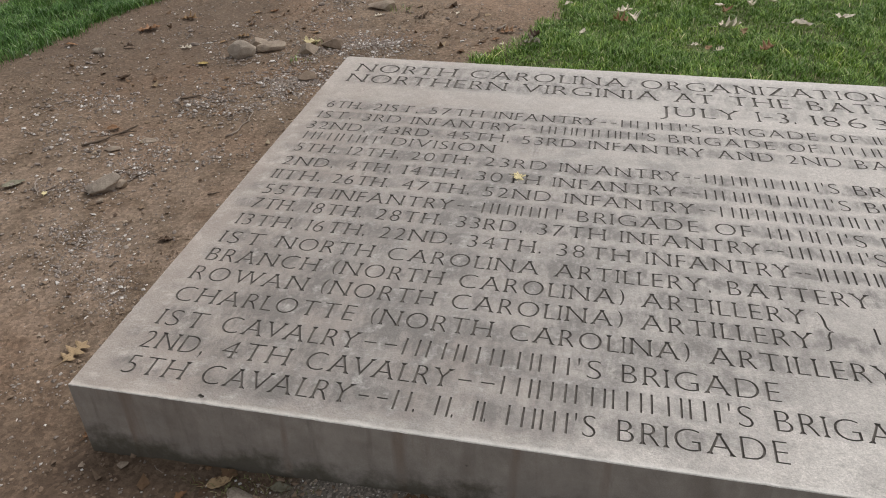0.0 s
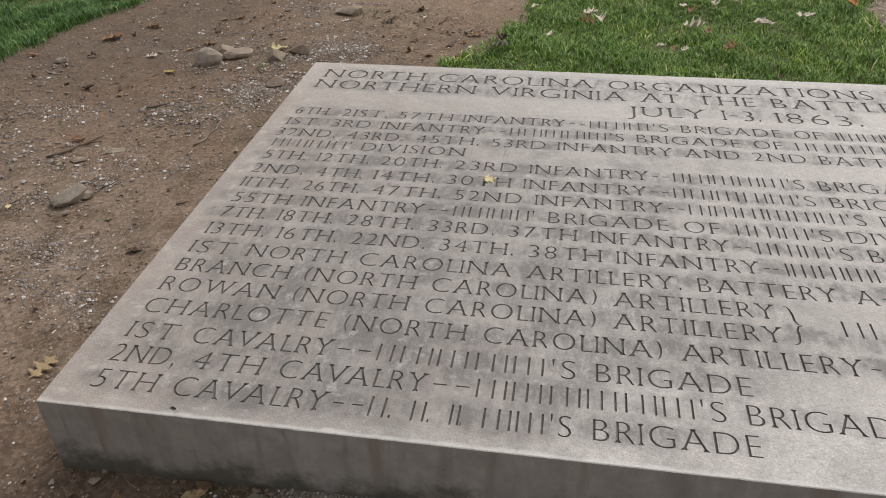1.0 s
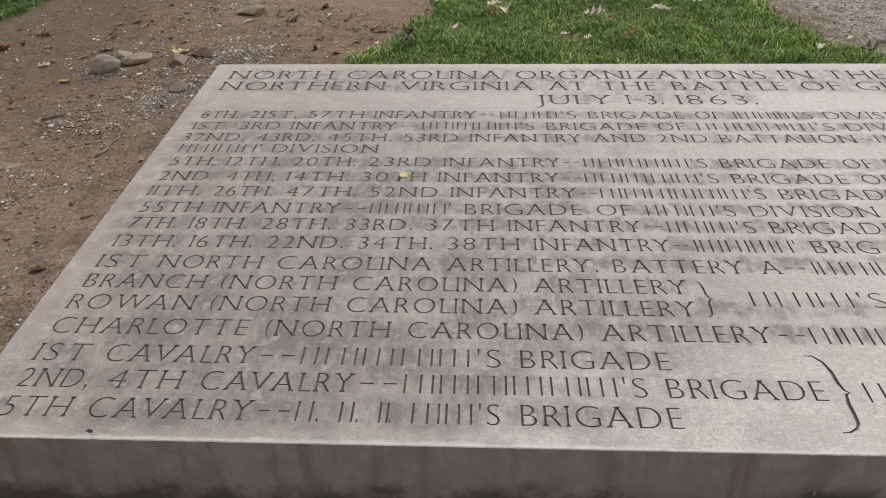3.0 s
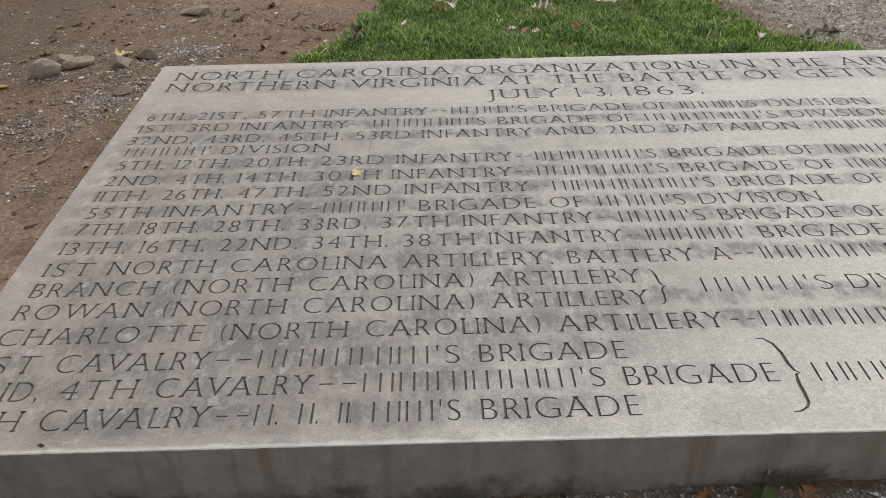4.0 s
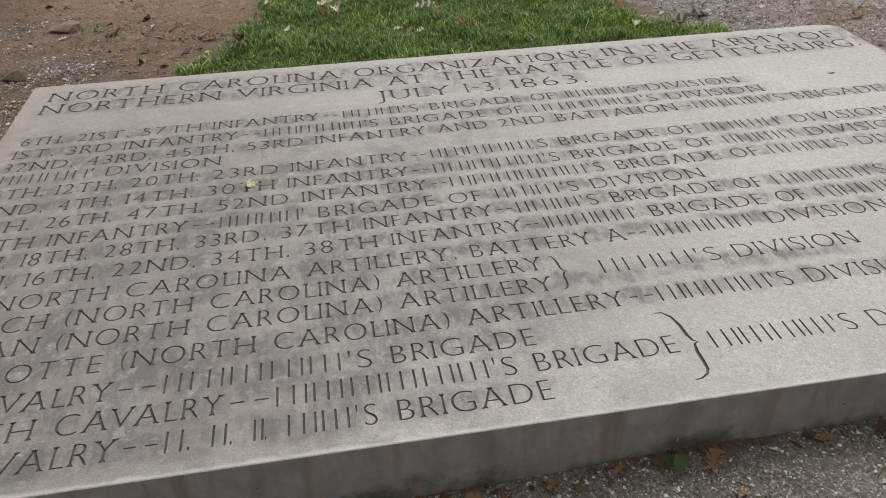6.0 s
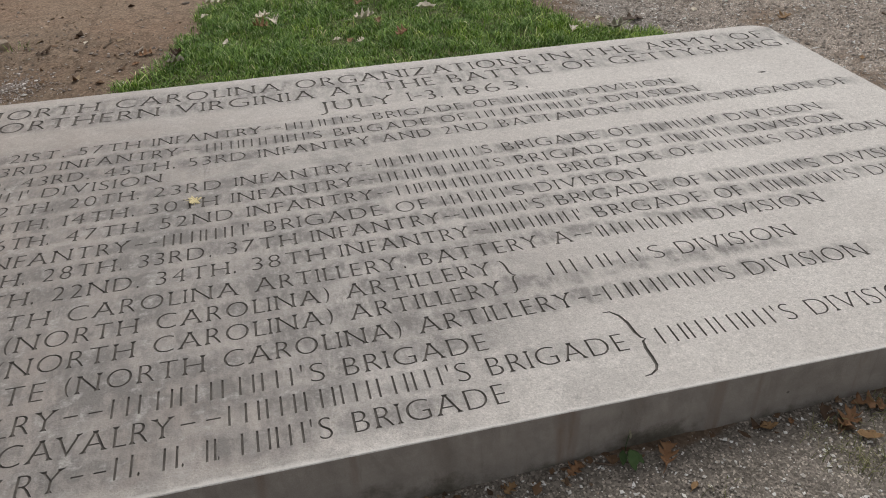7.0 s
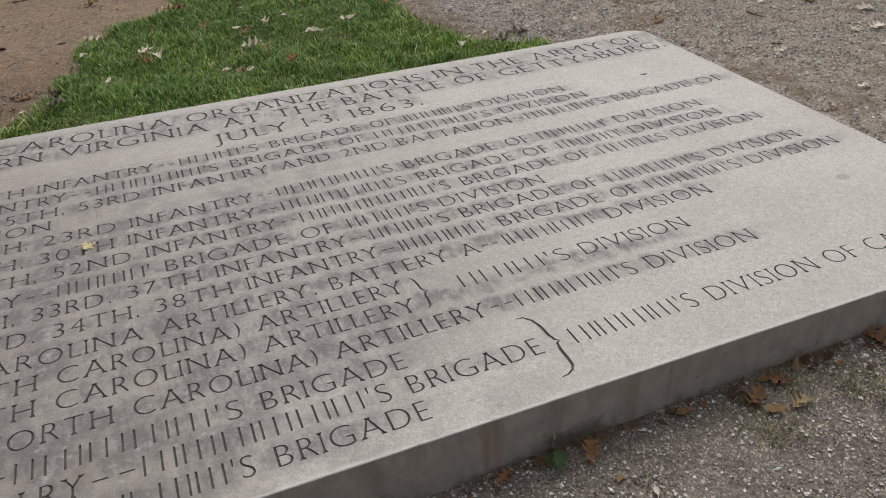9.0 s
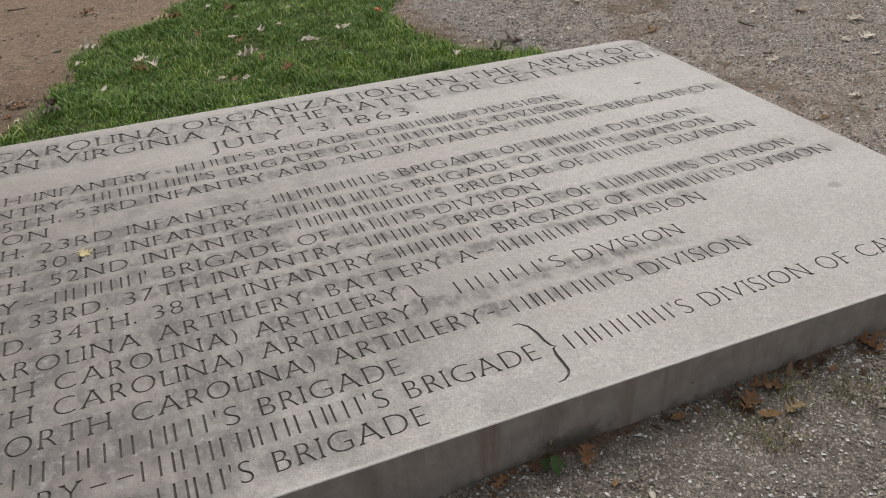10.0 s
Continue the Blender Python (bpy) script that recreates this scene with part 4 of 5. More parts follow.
# ---------------------------------------------------------------- grass
def lawn(name, n, x0, x1, y0, y1, seed, label, length, keep=turf_at, material=None, fine=1.0):
    """Short uneven turf: thin bent blades in tufts."""
    rnd = np.random.RandomState(seed)
    p = np.stack([rnd.uniform(x0, x1, n), rnd.uniform(y0, y1, n)], -1)
    p += 0.02 * np.stack([value_noise(p[:, 0], p[:, 1], 0.05, seed), value_noise(p[:, 0], p[:, 1], 0.05, seed + 1)], -1)
    fray = p + rnd.normal(0, 0.035, p.shape)
    p = p[keep(fray[:, 0], fray[:, 1]) & ~((p[:, 0] > -0.01) & (p[:, 0] < 4.31) & (p[:, 1] > -0.01) & (p[:, 1] < 2.625))]
    n = len(p)
    lush = 1 + 0.6 * value_noise(p[:, 0], p[:, 1], 0.16, seed + 2) + 0.3 * value_noise(p[:, 0], p[:, 1], 0.5, seed + 3)
    tall = length * np.clip(lush, 0.35, 1.8) * rnd.uniform(0.55, 1.25, n)
    turn = rnd.rand(n) * 6.283
    lean = rnd.uniform(0.1, 0.95, n) * tall
    wide = rnd.uniform(0.0011, 0.0033, n) * fine
    z = ground_z(p[:, 0], p[:, 1]) - 0.004
    dx, dy = np.cos(turn), np.sin(turn)
    rows = []
    for s, w in ((0.0, 1.0), (0.5, 0.85), (0.85, 0.5)):
        bx, by, bz = p[:, 0] + dx * lean * s * s, p[:, 1] + dy * lean * s * s, z + tall * (s - 0.28 * s * s)
        rows += [np.stack([bx - dy * wide * w, by + dx * wide * w, bz], -1), np.stack([bx + dy * wide * w, by - dx * wide * w, bz], -1)]
    rows.append(np.stack([p[:, 0] + dx * lean, p[:, 1] + dy * lean, z + tall * 0.70], -1))
    v = np.stack(rows, 1).reshape(-1, 3)
    tri = np.array([(0, 1, 3), (0, 3, 2), (2, 3, 5), (2, 5, 4), (4, 5, 6)])
    f = (tri[None] + 7 * np.arange(n)[:, None, None]).reshape(-1, 3)
    return tagged(mesh_object(name, v.tolist(), f.tolist(), material or GRASS), label, "grass", kind="stuff")


lawn("grass", 200000, 0.4, 4.1, 2.6, 6.6, 41, "short green lawn with worn edges behind the slab", 0.047)
lawn("grass", 70000, -3.4, -1.7, 1.6, 6.0, 51, "green grass verge along the earth path", 0.060, turf_at, SHADED_GRASS)
lawn("long_grass", 26000, 0.5, 3.95, 2.6, 3.45, 141, "longer yellow-green grass that the mower misses along the slab", 0.066,
     lambda x, y: turf_at(x, y) & (x > 1.15) & (value_noise(x, y, 0.3, 142) > -0.2 + (y - 2.75) * 1.0), LIME)
lawn("long_grass", 16000, 0.4, 4.1, 2.6, 6.6, 151, "pale taller blades standing out of the lawn", 0.070, lambda x, y: turf_at(x, y) & (value_noise(x, y, 0.25, 152) > 0.0), PALE_BLADE, 1.1)


def tuft_spots(x, y):
    out = np.zeros(np.shape(x), bool)
    for cx, cy, r in ((2.84, -0.20, 0.10), (2.86, -0.13, 0.06), (3.00, -0.10, 0.06), (3.20, -0.17, 0.08), (3.28, -0.24, 0.06), (0.49, -0.02, 0.09), (0.62, -0.03, 0.06), (0.39, -0.02, 0.04), (2.39, -0.22, 0.03), (-0.55, 3.19, 0.06), (-0.46, 3.43, 0.05), (-0.09, 4.21, 0.08)):
        out |= (x - cx) ** 2 + (y - cy) ** 2 < r * r * (0.6 + 0.6 * value_noise(x, y, 0.03, 61))
    return out


lawn("sparse_grass", 20000, -0.8, 3.4, -0.35, 0.0, 62, "thin tufts of grass in the grit beside the slab", 0.052, tuft_spots, STRAW, 0.50)
lawn("sparse_grass", 2600, -0.7, 0.0, 3.1, 4.3, 65, "thin tufts of grass among the stones", 0.045, tuft_spots, None, 0.7)


# ---------------------------------------------------------------- leaves, stones, sticks
HALF_OAK = [(0.0, 0.012), (0.10, 0.05), (0.15, 0.19), (0.24, 0.30), (0.27, 0.23), (0.30, 0.10), (0.36, 0.08), (0.42, 0.27), (0.53, 0.44), (0.56, 0.34),
            (0.60, 0.13), (0.66, 0.11), (0.72, 0.23), (0.83, 0.32), (0.84, 0.22), (0.87, 0.09), (0.94, 0.06), (1.0, 0.0)]
HALF_STAR = [(0.20, 0.01), (0.06, 0.10), (0.02, 0.28), (0.19, 0.22), (0.28, 0.50), (0.37, 0.40), (0.42, 0.17), (0.58, 0.25), (0.64, 0.21), (0.67, 0.11), (1.0, 0.0)]
HALF_OVAL = [(0.0, 0.012), (0.10, 0.12), (0.22, 0.21), (0.36, 0.27), (0.38, 0.25), (0.52, 0.27), (0.54, 0.24), (0.70, 0.20), (0.72, 0.17), (0.86, 0.09), (1.0, 0.0)]


def leaf_blade(kind, size, curl, seed):
    """A dry leaf: lobed outline, crumpled and curled, a little thick."""
    rnd = random.Random(seed)
    half = {"oak": HALF_OAK, "star": HALF_STAR, "plain": HALF_OVAL}[kind]
    def side(sign):
        return [(u - 0.5 + rnd.uniform(-0.018, 0.018), sign * w * rnd.uniform(0.82, 1.15)) for u, w in half[:-1]]
    rim = side(-1) + [(half[-1][0] - 0.5, 0.0)] + side(1)[::-1]
    pts, n = [Vector(p) for p in rim], len(rim)
    step = 0.085
    grid = np.array([(x, y) for x in np.arange(-0.47, 0.5, step) for y in np.arange(-6 * step, 6.5 * step, step)])
    grid = grid + np.array([[rnd.uniform(-0.02, 0.02) for _ in range(2)] for _ in grid])
    pts += [Vector(p) for p in grid[in_polygon(grid[:, 0], grid[:, 1], rim)]]
    v, _, f, *_ = GEO.delaunay_2d_cdt(pts, [(i, (i + 1) % n) for i in range(n)], [], 0, 1e-6)
    bm = bmesh.new()
    fold, bend = curl * rnd.uniform(0.6, 1.3), curl * rnd.uniform(-0.5, 1.2)
    out = []
    for p in v:
        x, y = p
        r = math.hypot(x, y)
        z = fold * abs(y) ** 1.5 * 1.1 + bend * (x + 0.1) ** 2 * 0.8 + curl * 0.5 * r ** 3 * math.sin(3 * math.atan2(y, x) + seed)
        z += 0.10 * (0.4 + curl) * noise.noise(Vector((x * 5, y * 5, seed))) + 0.03 * noise.noise(Vector((x * 13, y * 13, seed)))
        out.append(bm.verts.new((x * size, y * size * (1 - 0.35 * min(1, fold) * abs(y)), z * size)))
    for t in f:
        c = (v[t[0]] + v[t[1]] + v[t[2]]) / 3
        if in_polygon(np.array([c.x]), np.array([c.y]), rim)[0]:
            bm.faces.new([out[k] for k in t])
    bmesh.ops.delete(bm, geom=[q for q in bm.verts if not q.link_faces], context="VERTS")
    bm.normal_update()
    bmesh.ops.solidify(bm, geom=bm.faces[:], thickness=0.0006)
    low = min(q.co.z for q in bm.verts)
    bmesh.ops.translate(bm, verts=bm.verts, vec=(0, 0, -low))
    return bm


def tube(points, radii, sides=6):
    bm = bmesh.new()
    rings = []
    for i, (p, r) in enumerate(zip(points, radii)):
        a, b = Vector(points[max(0, i - 1)]), Vector(points[min(len(points) - 1, i + 1)])
        d = (b - a).normalized()
        u = d.cross(Vector((0.1, 0.2, 1))).normalized()
        w = d.cross(u)
        rings.append([bm.verts.new(Vector(p) + (u * math.cos(k * 6.2832 / sides) + w * math.sin(k * 6.2832 / sides)) * r) for k in range(sides)])
    for a, b in zip(rings, rings[1:]):
        for k in range(sides):
            bm.faces.new((a[k], a[(k + 1) % sides], b[(k + 1) % sides], b[k]))
    bm.faces.new(rings[0][::-1])
    bm.faces.new(rings[-1])
    bmesh.ops.recalc_face_normals(bm, faces=bm.faces)
    return bm


def top_at(x, y):
    return TOP if 0 < x < WIDTH and 0 < y < DEPTH else float(ground_z(x, y)) + 0.004


def fallen_leaf(kind, material, x, y, size, turn, curl, label, lift=0.0):
    seed = int(abs(x * 137 + y * 71) * 10) % 997
    root = new("fallen_leaf")
    root.matrix_world = pose(x, y, top_at(x, y) + lift, (seed % 7 - 3) * 2.0, (seed % 5 - 2) * 2.5, turn)
    part("blade", leaf_blade(kind, size, curl, seed), material, root)
    e = (-0.30 if kind == "star" else -0.49) * size
    h = 0.05 * size
    part("stalk", tube([(e, 0, h), (e - 0.14 * size, 0.02 * size, h * 0.6), (e - 0.30 * size, 0.07 * size, 0.012 * size)], (0.0012, 0.0010, 0.0009), 5), material, root)
    return tagged(root, label, "leaf", "fallen leaves")


def rock(x, y, w, d, h, turn, material, label, seed, sharp=0.0):
    facet = 0.40 if "rounded grey" in label else 0.30
    bm = bmesh.new()
    bmesh.ops.create_icosphere(bm, subdivisions=3, radius=0.5)
    for v in bm.verts:
        n = noise.noise(v.co * 2.1 + Vector((seed * 3.7, 0, 0))) * 0.22 + noise.noise(v.co * 5.3 + Vector((0, seed, 0))) * 0.07 + noise.noise(v.co * 13 + Vector((0, 0, seed))) * 0.02
        c = v.co * (1 + n)
        for k in range(9):
            a = Vector((math.sin(seed * 2.3 + k * 2.1), math.cos(seed * 1.3 + k * 1.7), math.sin(k * 1.1 + seed) * 0.8)).normalized()
            over = c.dot(a) - facet
            if over > 0:
                c -= a * over * 0.93
        if sharp:
            c.x += sharp * max(0, c.z) * 0.8
        v.co = Vector((c.x * w, c.y * d, c.z * h)) * 1.22
    me = bpy.data.meshes.new("stone")
    bm.to_mesh(me)
    bm.free()
    me.materials.append(material)
    ob = new("stone", me)
    ob.matrix_world = pose(x, y, float(ground_z(x, y)) + h * 0.26, 0, 0, turn)
    return tagged(ob, label, "stone", "loose stones")


def stick(x0, y0, x1, y1, r, label, seed, fork=True):
    rnd = random.Random(seed)
    a, b = Vector((x0, y0, 0)), Vector((x1, y1, 0))
    root = new("stick")
    base = float(ground_z(x0, y0))
    root.matrix_world = pose(x0, y0, base)
    side = (b - a).cross(Vector((0, 0, 1)))
    pts, n = [], 9
    for i in range(n):
        s = i / (n - 1)
        p = a.lerp(b, s) + side * (0.10 * math.sin(s * 3.1) * rnd.choice((0.6, 0.8, 1.0)) + rnd.uniform(-0.025, 0.025))
        pts.append((p.x - x0, p.y - y0, float(ground_z(p.x, p.y)) - base + r * 0.9 + 0.004))
    part("stem", tube(pts, [r * 0.8 * (1 - 0.55 * i / n) * rnd.uniform(0.85, 1.2) for i in range(n)]), PALE_TWIG if "pale" in label else TWIG, root)
    if fork:
        p = Vector(pts[5])
        q = p + (b - a) * 0.22 + side * 0.16
        part("twig", tube([p, p.lerp(q, 0.5) + Vector((0, 0, 0.006)), q + Vector((0, 0, 0.004))], (r * 0.6, r * 0.5, r * 0.3), 5), TWIG, root)
    return tagged(root, label, "stick", "fallen sticks")


# the small yellow leaf that lies on the carving
fallen_leaf("star", BUFF, 1.088, 1.408, 0.074, 100, 0.5, "small yellow star-shaped leaf lying on the carved slab")

TONES = {"bleached_leaf": "bleached beige", "dry_tan_leaf": "dry tan", "rust_brown_leaf": "rust brown", "dark_brown_leaf": "dark brown", "grey_green_leaf": "grey-green", "buff_yellow_leaf": "buff-yellow", "yellow_leaf": "yellow",
         "orange_leaf": "orange", "light_tan_leaf": "light tan"}

# leaves at the foot of the slab
for kind, mat, x, y, size, turn, curl, text in (
        ("plain", LIGHT_TAN, 0.44, -0.06, 0.105, 20, 0.35, "dry tan leaf curled at the foot of the slab"),
        ("plain", RUST, 0.35, -0.12, 0.060, 70, 0.6, "brown curled leaf on the earth before the slab"),
        ("plain", GREYED, 0.62, -0.045, 0.085, 10, 0.3, "pale dry leaf among thin grass by the slab"),
        ("oak", RUST, -0.05, 0.05, 0.045, 80, 0.5, "brown leaf leaning on the slab's end"),
        ("plain", TAN, 1.68, -0.045, 0.085, 5, 0.3, "dry tan leaf lying against the slab's side"),
        ("oak", TAN, 1.89, -0.045, 0.060, 40, 0.5, "small tan leaf against the slab's side"),
        ("oak", RUST, 2.08, -0.035, 0.075, 30, 0.5, "rust brown leaf against the slab's side"),
        ("oak", RUST, 2.34, -0.060, 0.105, 60, 0.7, "curled rust brown oak leaf by the slab")) + (
        ("plain", TAN, 2.365, -0.170, 0.045, 40, 0.4, "small tan leaf on the grit"),
        ("plain", TAN, 2.67, -0.040, 0.075, 0, 0.4, "tan leaf beside the slab"),
        ("oak", RUST, 2.985, -0.055, 0.125, 150, 0.5, "large rust brown oak leaf on the grit"),
        ("oak", RUST, 2.89, -0.090, 0.115, 35, 0.7, "curled brown oak leaf in a small heap"),
        ("oak", DARK, 2.84, -0.055, 0.090, 80, 0.6, "dark brown leaf in a small heap"),
        ("plain", TAN, 2.91, -0.155, 0.085, -35, 0.5, "tan leaf beside the heap of leaves"),
        ("oak", LIGHT_TAN, 3.00, -0.16, 0.100, 10, 0.5, "pale folded leaf on the grit"),
        ("oak", RUST, 3.42, -0.045, 0.125, 110, 0.7, "rust brown leaf against the slab's side"),
        ("plain", RUST, 3.23, -0.08, 0.045, 20, 0.6, "small red-brown leaf on the grit"),
        ("plain", RUST, 2.74, -0.04, 0.040, 60, 0.6, "small rust leaf by the slab"),
        ("oak", DARK, 3.22, -0.040, 0.060, 20, 0.6, "small dark leaf by the slab"),
        ("plain", DARK, 3.30, -0.13, 0.050, 50, 0.6, "small dark leaf on the grit"),
        ("plain", BEIGE, 2.43, -0.245, 0.045, 70, 0.4, "small pale leaf on the grit"),
        ("plain", RUST, 1.76, -0.05, 0.04, 100, 0.5, "small brown leaf at the slab's foot")):
    fallen_leaf(kind, mat, x, y, size * 0.80, turn, curl * 1.6, text)

# leaves on the earth path
for kind, mat, x, y, size, turn, curl, text in (
        ("oak", RUST, -1.83, 3.62, 0.165, 40, 0.5, "rust brown oak leaf on the earth path"),
        ("oak", LIGHT_TAN, -0.31, 0.385, 0.115, 75, 0.25, "pale tan oak leaf on the earth path"),
        ("plain", DARK, -0.36, 1.11, 0.070, 20, 0.9, "tightly curled dark leaf on the path"),
        ("plain", YELLOW, -1.14, 3.07, 0.090, 0, 0.3, "yellow leaf on the earth path"),
        ("star", BUFF, -0.55, 3.50, 0.14, 60, 0.7, "buff-yellow star-shaped leaf among stones"),
        ("plain", DARK, -1.77, 3.26, 0.085, 10, 0.9, "dark curled leaf on the path"),
        ("plain", DARK, -1.51, 2.75, 0.095, 15, 0.9, "dark rolled leaf on the bare path"),
        ("plain", RUST, -1.18, 2.07, 0.085, 5, 0.7, "rust brown curled leaf beside a stick"),
        ("plain", GREYED, -1.32, 1.43, 0.115, 50, 0.2, "flat grey-green leaf pressed into the path"),
        ("plain", BUFF, -1.12, 1.375, 0.048, 120, 0.4, "small buff leaf by a twig"),
        ("oak", TAN, -1.65, 3.89, 0.120, 10, 0.6, "tan leaf on the earth path")):
    fallen_leaf(kind, mat, x, y, size, turn, curl, text)
for kind, mat, x, y, size, turn, curl in (
        ("oak", TAN, -1.08, 3.57, 0.105, 20, 0.7), ("plain", TAN, -1.18, 3.46, 0.066, 60, 0.3), ("oak", BEIGE, -1.38, 3.31, 0.085, 25, 0.8), ("plain", RUST, -2.19, 3.22, 0.09, 30, 0.6),
        ("oak", TAN, -1.20, 4.10, 0.075, 60, 0.6), ("oak", RUST, -1.08, 4.13, 0.085, 5, 0.6), ("oak", BEIGE, -0.26, 4.10, 0.065, 20, 0.6), ("plain", BEIGE, 0.33, 4.10, 0.055, 80, 0.5),
        ("oak", DARK, 0.06, 4.07, 0.095, 0, 0.7), ("plain", TAN, -0.60, 3.71, 0.06, 0, 0.5), ("plain", RUST, 0.68, 3.60, 0.06, 40, 0.6), ("oak", RUST, 0.73, 3.75, 0.115, 10, 0.6),
        ("plain", BEIGE, 0.70, 3.80, 0.055, 10, 0.5), ("plain", BEIGE, 0.73, 3.50, 0.05, 70, 0.5), ("oak", TAN, 0.82, 3.42, 0.05, 10, 0.5), ("oak", TAN, 1.18, 5.64, 0.14, 10, 0.7)):
    fallen_leaf(kind, mat, x, y, size, turn, curl, TONES[mat.name] + (" lobed" if kind == "oak" else " oval") + " leaf lying on the worn earth")

# leaves on the lawn, held up by the blades
LAWN_LEAVES = [("oak", BEIGE, 1.17, 4.47, 0.13, 10), ("plain", BEIGE, 1.10, 4.23, 0.055, 40), ("oak", BEIGE, 1.48, 4.07, 0.10, 30), ("oak", BEIGE, 1.545, 3.94, 0.095, 110), ("oak", TAN, 1.46, 3.86, 0.10, 150),
               ("plain", BEIGE, 1.23, 3.62, 0.06, 70), ("oak", BUFF, 1.72, 4.96, 0.095, 20), ("oak", RUST, 1.80, 4.92, 0.11, 0), ("plain", BEIGE, 2.08, 5.12, 0.06, 60), ("oak", RUST, 2.22, 4.95, 0.105, 50),
               ("plain", BEIGE, 2.23, 4.72, 0.04, 0), ("oak", BEIGE, 2.31, 4.24, 0.09, 100), ("plain", BEIGE, 2.47, 4.32, 0.07, 10), ("plain", BEIGE, 2.11, 4.23, 0.07, 20), ("oak", RUST, 2.145, 4.12, 0.095, 80)]
LAWN_LEAVES += [("oak", BEIGE, 2.13, 3.77, 0.12, 10), ("oak", TAN, 2.21, 3.69, 0.07, 80), ("plain", TAN, 1.98, 3.36, 0.065, 60), ("plain", BEIGE, 1.91, 3.42, 0.055, 10), ("oak", BEIGE, 2.04, 3.35, 0.045, 30),
                ("oak", RUST, 2.30, 3.37, 0.095, 40), ("plain", RUST, 1.90, 4.42, 0.06, 90), ("plain", BEIGE, 2.56, 3.82, 0.12, -20), ("plain", BEIGE, 2.84, 3.97, 0.10, -10), ("oak", ORANGE, 3.20, 4.26, 0.085, 100),
                ("plain", BEIGE, 2.63, 4.73, 0.04, 30), ("oak", BEIGE, 3.31, 3.05, 0.07, 60), ("oak", GREYED, 3.59, 3.05, 0.13, 0), ("plain", BEIGE, 3.55, 3.21, 0.055, 20), ("oak", GREYED, 0.93, 3.40, 0.09, 10), ("oak", DARK, 0.93, 3.50, 0.09, 60)]
for kind, mat, x, y, size, turn in LAWN_LEAVES:
    fallen_leaf(kind, mat, x, y, size * 1.2, turn, 1.1, TONES[mat.name] + (" lobed" if kind == "oak" else " oval") + " leaf lying on the green lawn", 0.052)

# leaves on the grey gravel
for kind, mat, x, y, size, turn in (
        ("oak", RUST, 3.33, 3.87, 0.07, 20), ("oak", DARK, 3.81, 3.27, 0.13, 0), ("oak", BEIGE, 4.74, 3.97, 0.095, 60), ("plain", BEIGE, 4.34, 3.42, 0.06, 60),
        ("oak", TAN, 4.82, 3.09, 0.095, 20), ("plain", BEIGE, 5.71, 2.97, 0.04, 40), ("oak", BEIGE, 5.12, 2.26, 0.075, 0), ("plain", TAN, 4.83, 2.34, 0.045, 50),
        ("oak", BEIGE, 6.19, 2.62, 0.11, -20), ("oak", BEIGE, 5.94, 2.29, 0.10, 10), ("oak", BEIGE, 5.80, 2.33, 0.08, 70), ("plain", TAN, 6.03, 2.97, 0.09, 0),
        ("plain", BEIGE, 5.73, 3.13, 0.06, 30), ("oak", BEIGE, 5.05, 1.55, 0.065, -20), ("oak", TAN, 4.69, 1.41, 0.055, 30), ("plain", BEIGE, 5.75, 2.04, 0.055, 0)):
    fallen_leaf(kind, mat, x, y, size * 1.3, turn, 0.55, TONES[mat.name] + " leaf lying on the grey gravel")

# stones on the path
for x, y, w, d, h, turn, mat, text, seed, sharp in (
        (-0.945, 3.25, 0.165, 0.13, 0.115, 20, ROCK_GREY, "rounded grey field stone on the path", 1, 0.0),
        (-0.90, 3.40, 0.15, 0.11, 0.08, -15, ROCK, "brown stone behind a rounded one", 2, 0.0),
        (-0.78, 3.37, 0.19, 0.12, 0.07, 15, ROCK, "low tan field stone on the path", 3, 0.0),
        (-0.52, 3.33, 0.125, 0.10, 0.08, 40, ROCK, "tan stone beside a yellow leaf", 14, 0.0),
        (-0.385, 3.45, 0.15, 0.11, 0.07, 10, EARTHY, "earth-brown stone near the slab's corner", 6, 0.0),
        (-0.38, 2.93, 0.12, 0.13, 0.04, 60, EARTHY, "flat brown stone sunk in the earth", 8, 0.0),
        (-0.87, 1.45, 0.155, 0.10, 0.085, 35, ROCK_GREY, "pointed grey stone on the path", 4, 0.6),
        (-0.81, 1.51, 0.085, 0.07, 0.040, 10, ROCK, "small flat tan stone on the path", 5, 0.0),
        (-1.93, 3.15, 0.09, 0.07, 0.04, 0, ROCK_GREY, "small grey stone far along the path", 10, 0.0)):
    rock(x, y, w, d, h, turn, mat, text, seed, sharp)
for x, y, w, d, h, turn, mat, text, seed in (
        (-0.27, 4.30, 0.21, 0.15, 0.07, 0, ROCK, "broad tan stone on the worn earth", 7),
        (-0.82, 1.36, 0.040, 0.03, 0.02, 60, ROCK, "chip of tan stone by a pointed stone", 9),
        (-1.06, 1.86, 0.09, 0.06, 0.02, 15, ROCK, "flat pale stone sunk in the path", 11),
        (-0.92, 1.98, 0.10, 0.06, 0.015, 5, ROCK, "flat yellowish stone level with the path", 12),
        (0.51, -0.09, 0.075, 0.05, 0.018, 5, ROCK_GREY, "flat grey stone before the slab", 13),
        (0.12, -0.04, 0.033, 0.025, 0.018, 15, ROCK, "small tan stone at the slab's corner", 15),
        (5.14, 1.96, 0.040, 0.03, 0.02, 15, WHITE_ROCK, "white stone on the grey gravel", 16),
        (3.88, 3.02, 0.036, 0.03, 0.02, 15, WHITE_ROCK, "white stone at the lawn's edge", 17)):
    rock(x, y, w, d, h, turn, mat, text, seed)

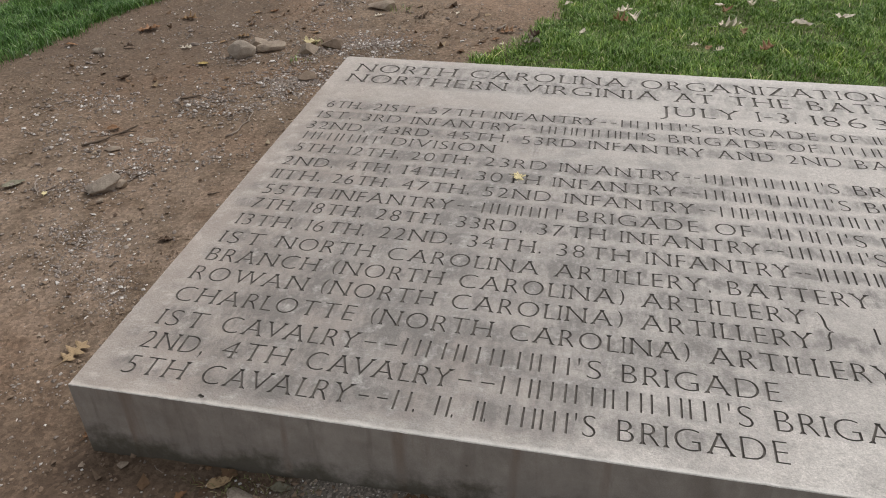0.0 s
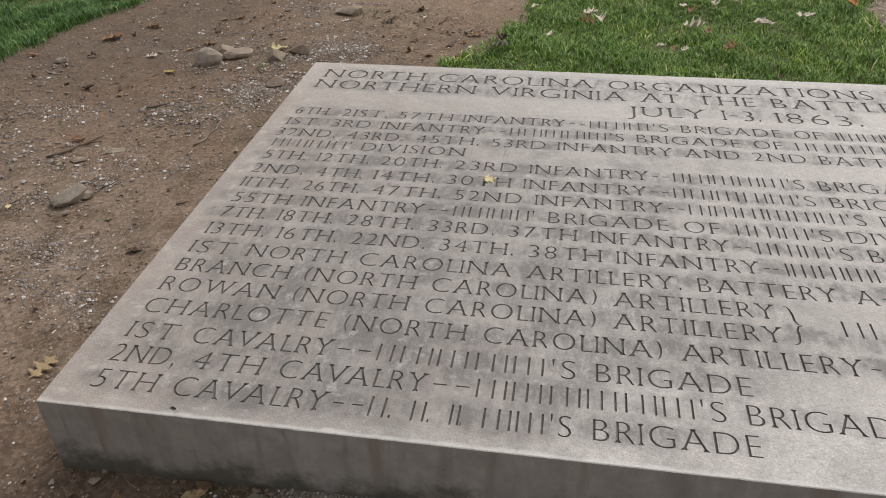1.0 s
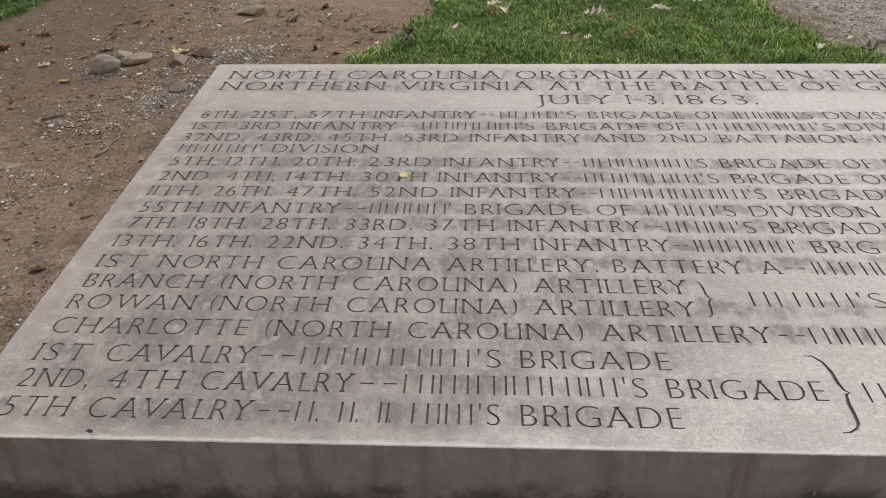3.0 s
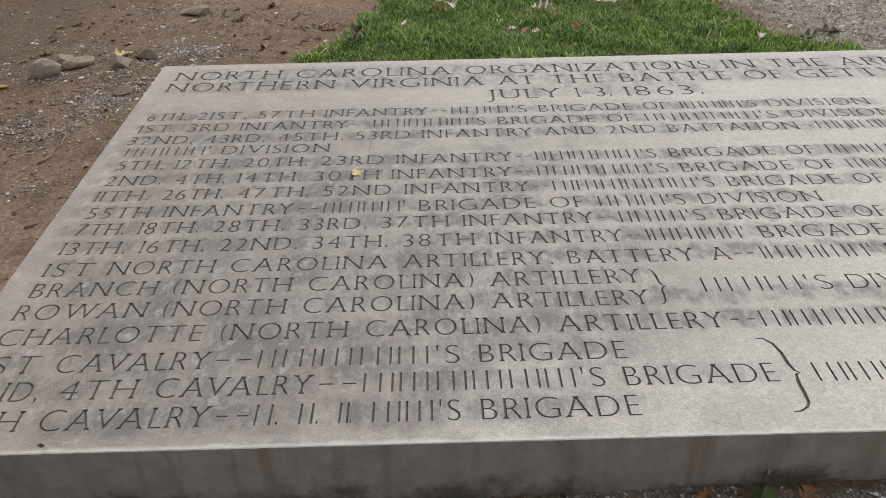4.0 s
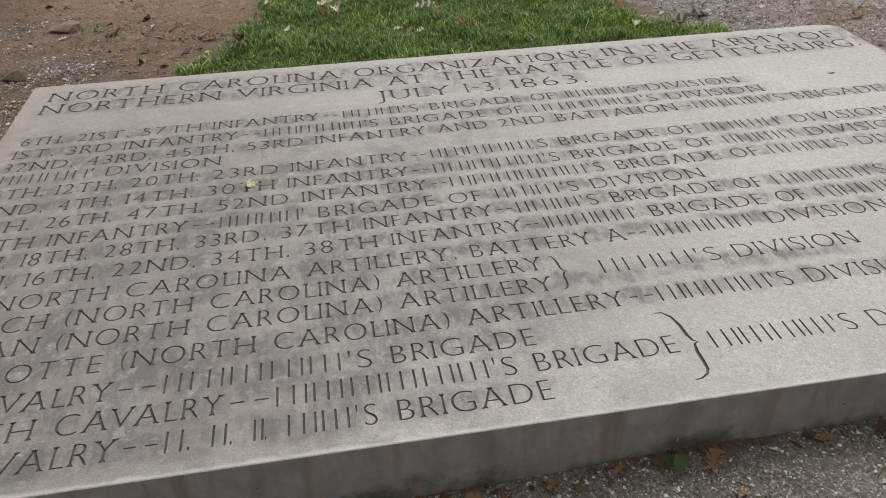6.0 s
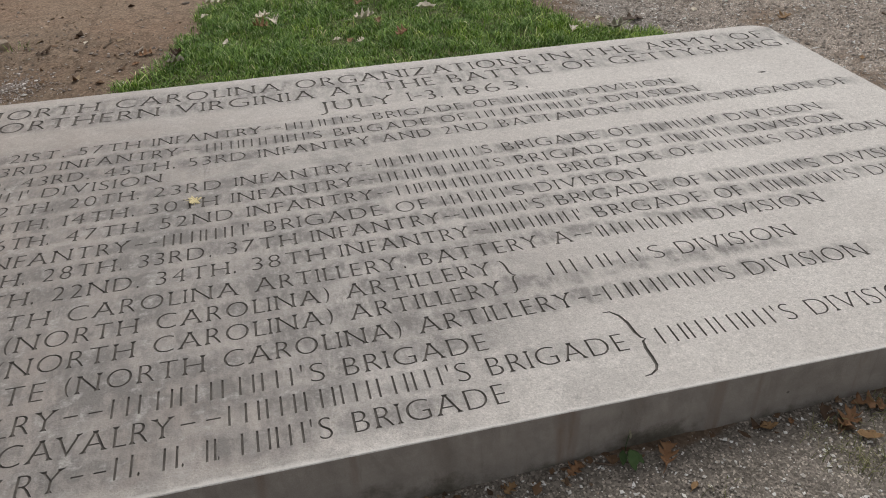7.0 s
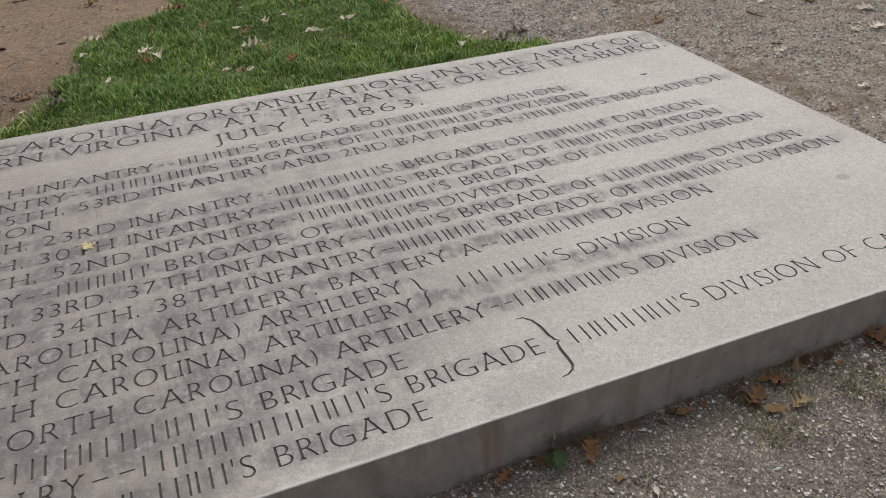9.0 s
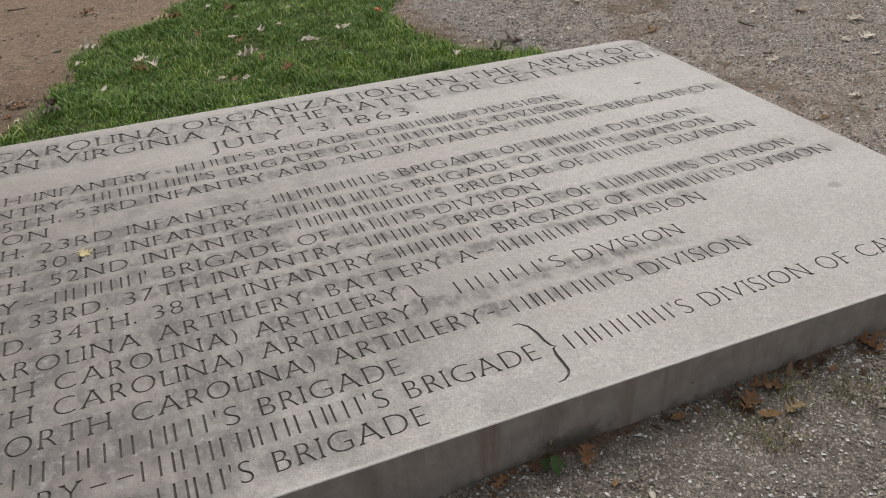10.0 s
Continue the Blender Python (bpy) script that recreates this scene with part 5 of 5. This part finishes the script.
# sticks
for x0, y0, x1, y1, r, text, seed, fork in (
        (-1.23, 1.85, -1.07, 2.13, 0.0075, "dark broken stick on the earth path", 1, True),
        (-0.525, 2.08, -0.52, 2.40, 0.0065, "pale grey bent stick beside the slab", 2, False),
        (-1.01, 2.50, -0.90, 2.58, 0.0070, "dark forked twig on the path", 3, False),
        (-1.01, 2.50, -0.93, 2.38, 0.0060, "short broken twig on the path", 11, False),
        (-0.93, 1.57, -0.84, 1.71, 0.0042, "thin dark twig behind a stone", 4, False),
        (-0.78, 1.60, -0.73, 1.69, 0.0042, "short dark twig on the path", 7, False),
        (-1.23, 1.48, -1.12, 1.34, 0.0055, "pale bent twig on the path", 5, False),
        (-1.12, 1.39, -1.10, 1.46, 0.0045, "dark twig end on the path", 12, False)):
    stick(x0, y0, x1, y1, r, text, seed, fork)
for x0, y0, x1, y1, r, text, seed in (
        (-0.35, 1.49, -0.30, 1.52, 0.0055, "short brown twig beside the slab", 6),
        (-1.75, 2.24, -1.74, 2.30, 0.0055, "short dark twig on the bare path", 13),
        (-0.59, 3.19, -0.53, 3.09, 0.0055, "dark twig among stones", 14),
        (0.46, 3.95, 0.48, 4.15, 0.0060, "grey twig on the worn earth", 15),
        (0.66, 3.78, 0.70, 3.89, 0.0110, "pale stick by the lawn", 16),
        (-0.49, 0.89, -0.485, 0.92, 0.0040, "scrap of twig on the path", 17),
        (0.22, -0.03, 0.26, -0.05, 0.0018, "pale dry stem at the slab's foot", 18),
        (0.57, 6.15, 0.72, 6.16, 0.0090, "dark stick on the bare earth", 19),
        (5.47, 2.97, 5.49, 2.84, 0.0090, "dark stick on the grey gravel", 8),
        (5.16, 2.38, 5.22, 2.35, 0.0080, "dark twig on the grey gravel", 9),
        (2.14, -0.03, 2.24, -0.05, 0.0045, "thin twig against the slab", 10)):
    stick(x0, y0, x1, y1, r, text, seed, False)


def weed(x, y):
    """A small broad-leaved weed at the foot of the slab."""
    root = new("weed")
    root.matrix_world = pose(x, y, float(ground_z(x, y)))
    for k, (turn, tilt, size, h) in enumerate(((275, 70, 0.060, 0.062), (310, 60, 0.048, 0.050), (250, 62, 0.042, 0.040))):
        a = radians(turn)
        tip = Vector((math.cos(a) * 0.02, math.sin(a) * 0.02 if k != 2 else 0.0, h))
        part("stem", tube([(0, 0, 0), tip * 0.6 + Vector((0, 0, 0.006)), tip], (0.0016, 0.0013, 0.001), 5), GREEN, root)
        blade = part("leaf", leaf_blade("plain", size, 0.15, k + 3), GREEN, root)
        blade.matrix_local = Matrix.Translation(tip) @ pose(0, 0, 0, 0, tilt - 25, turn) @ Matrix.Translation((size * 0.5, 0, -0.004))
    flower = part("flower", leaf_blade("plain", 0.026, 0.5, 9), GREYED, root, "pale dry flower head")
    flower.matrix_local = pose(0.012, 0.012, 0.085, 40, -50, 80)
    part("stem", tube([(0, 0, 0), (0.004, 0.008, 0.05), (0.012, 0.012, 0.088)], (0.0014, 0.0012, 0.0010), 5), GREEN, root)
    tagged(root, "small green broad-leaved weed at the slab's foot", "weed")


weed(2.225, -0.035)
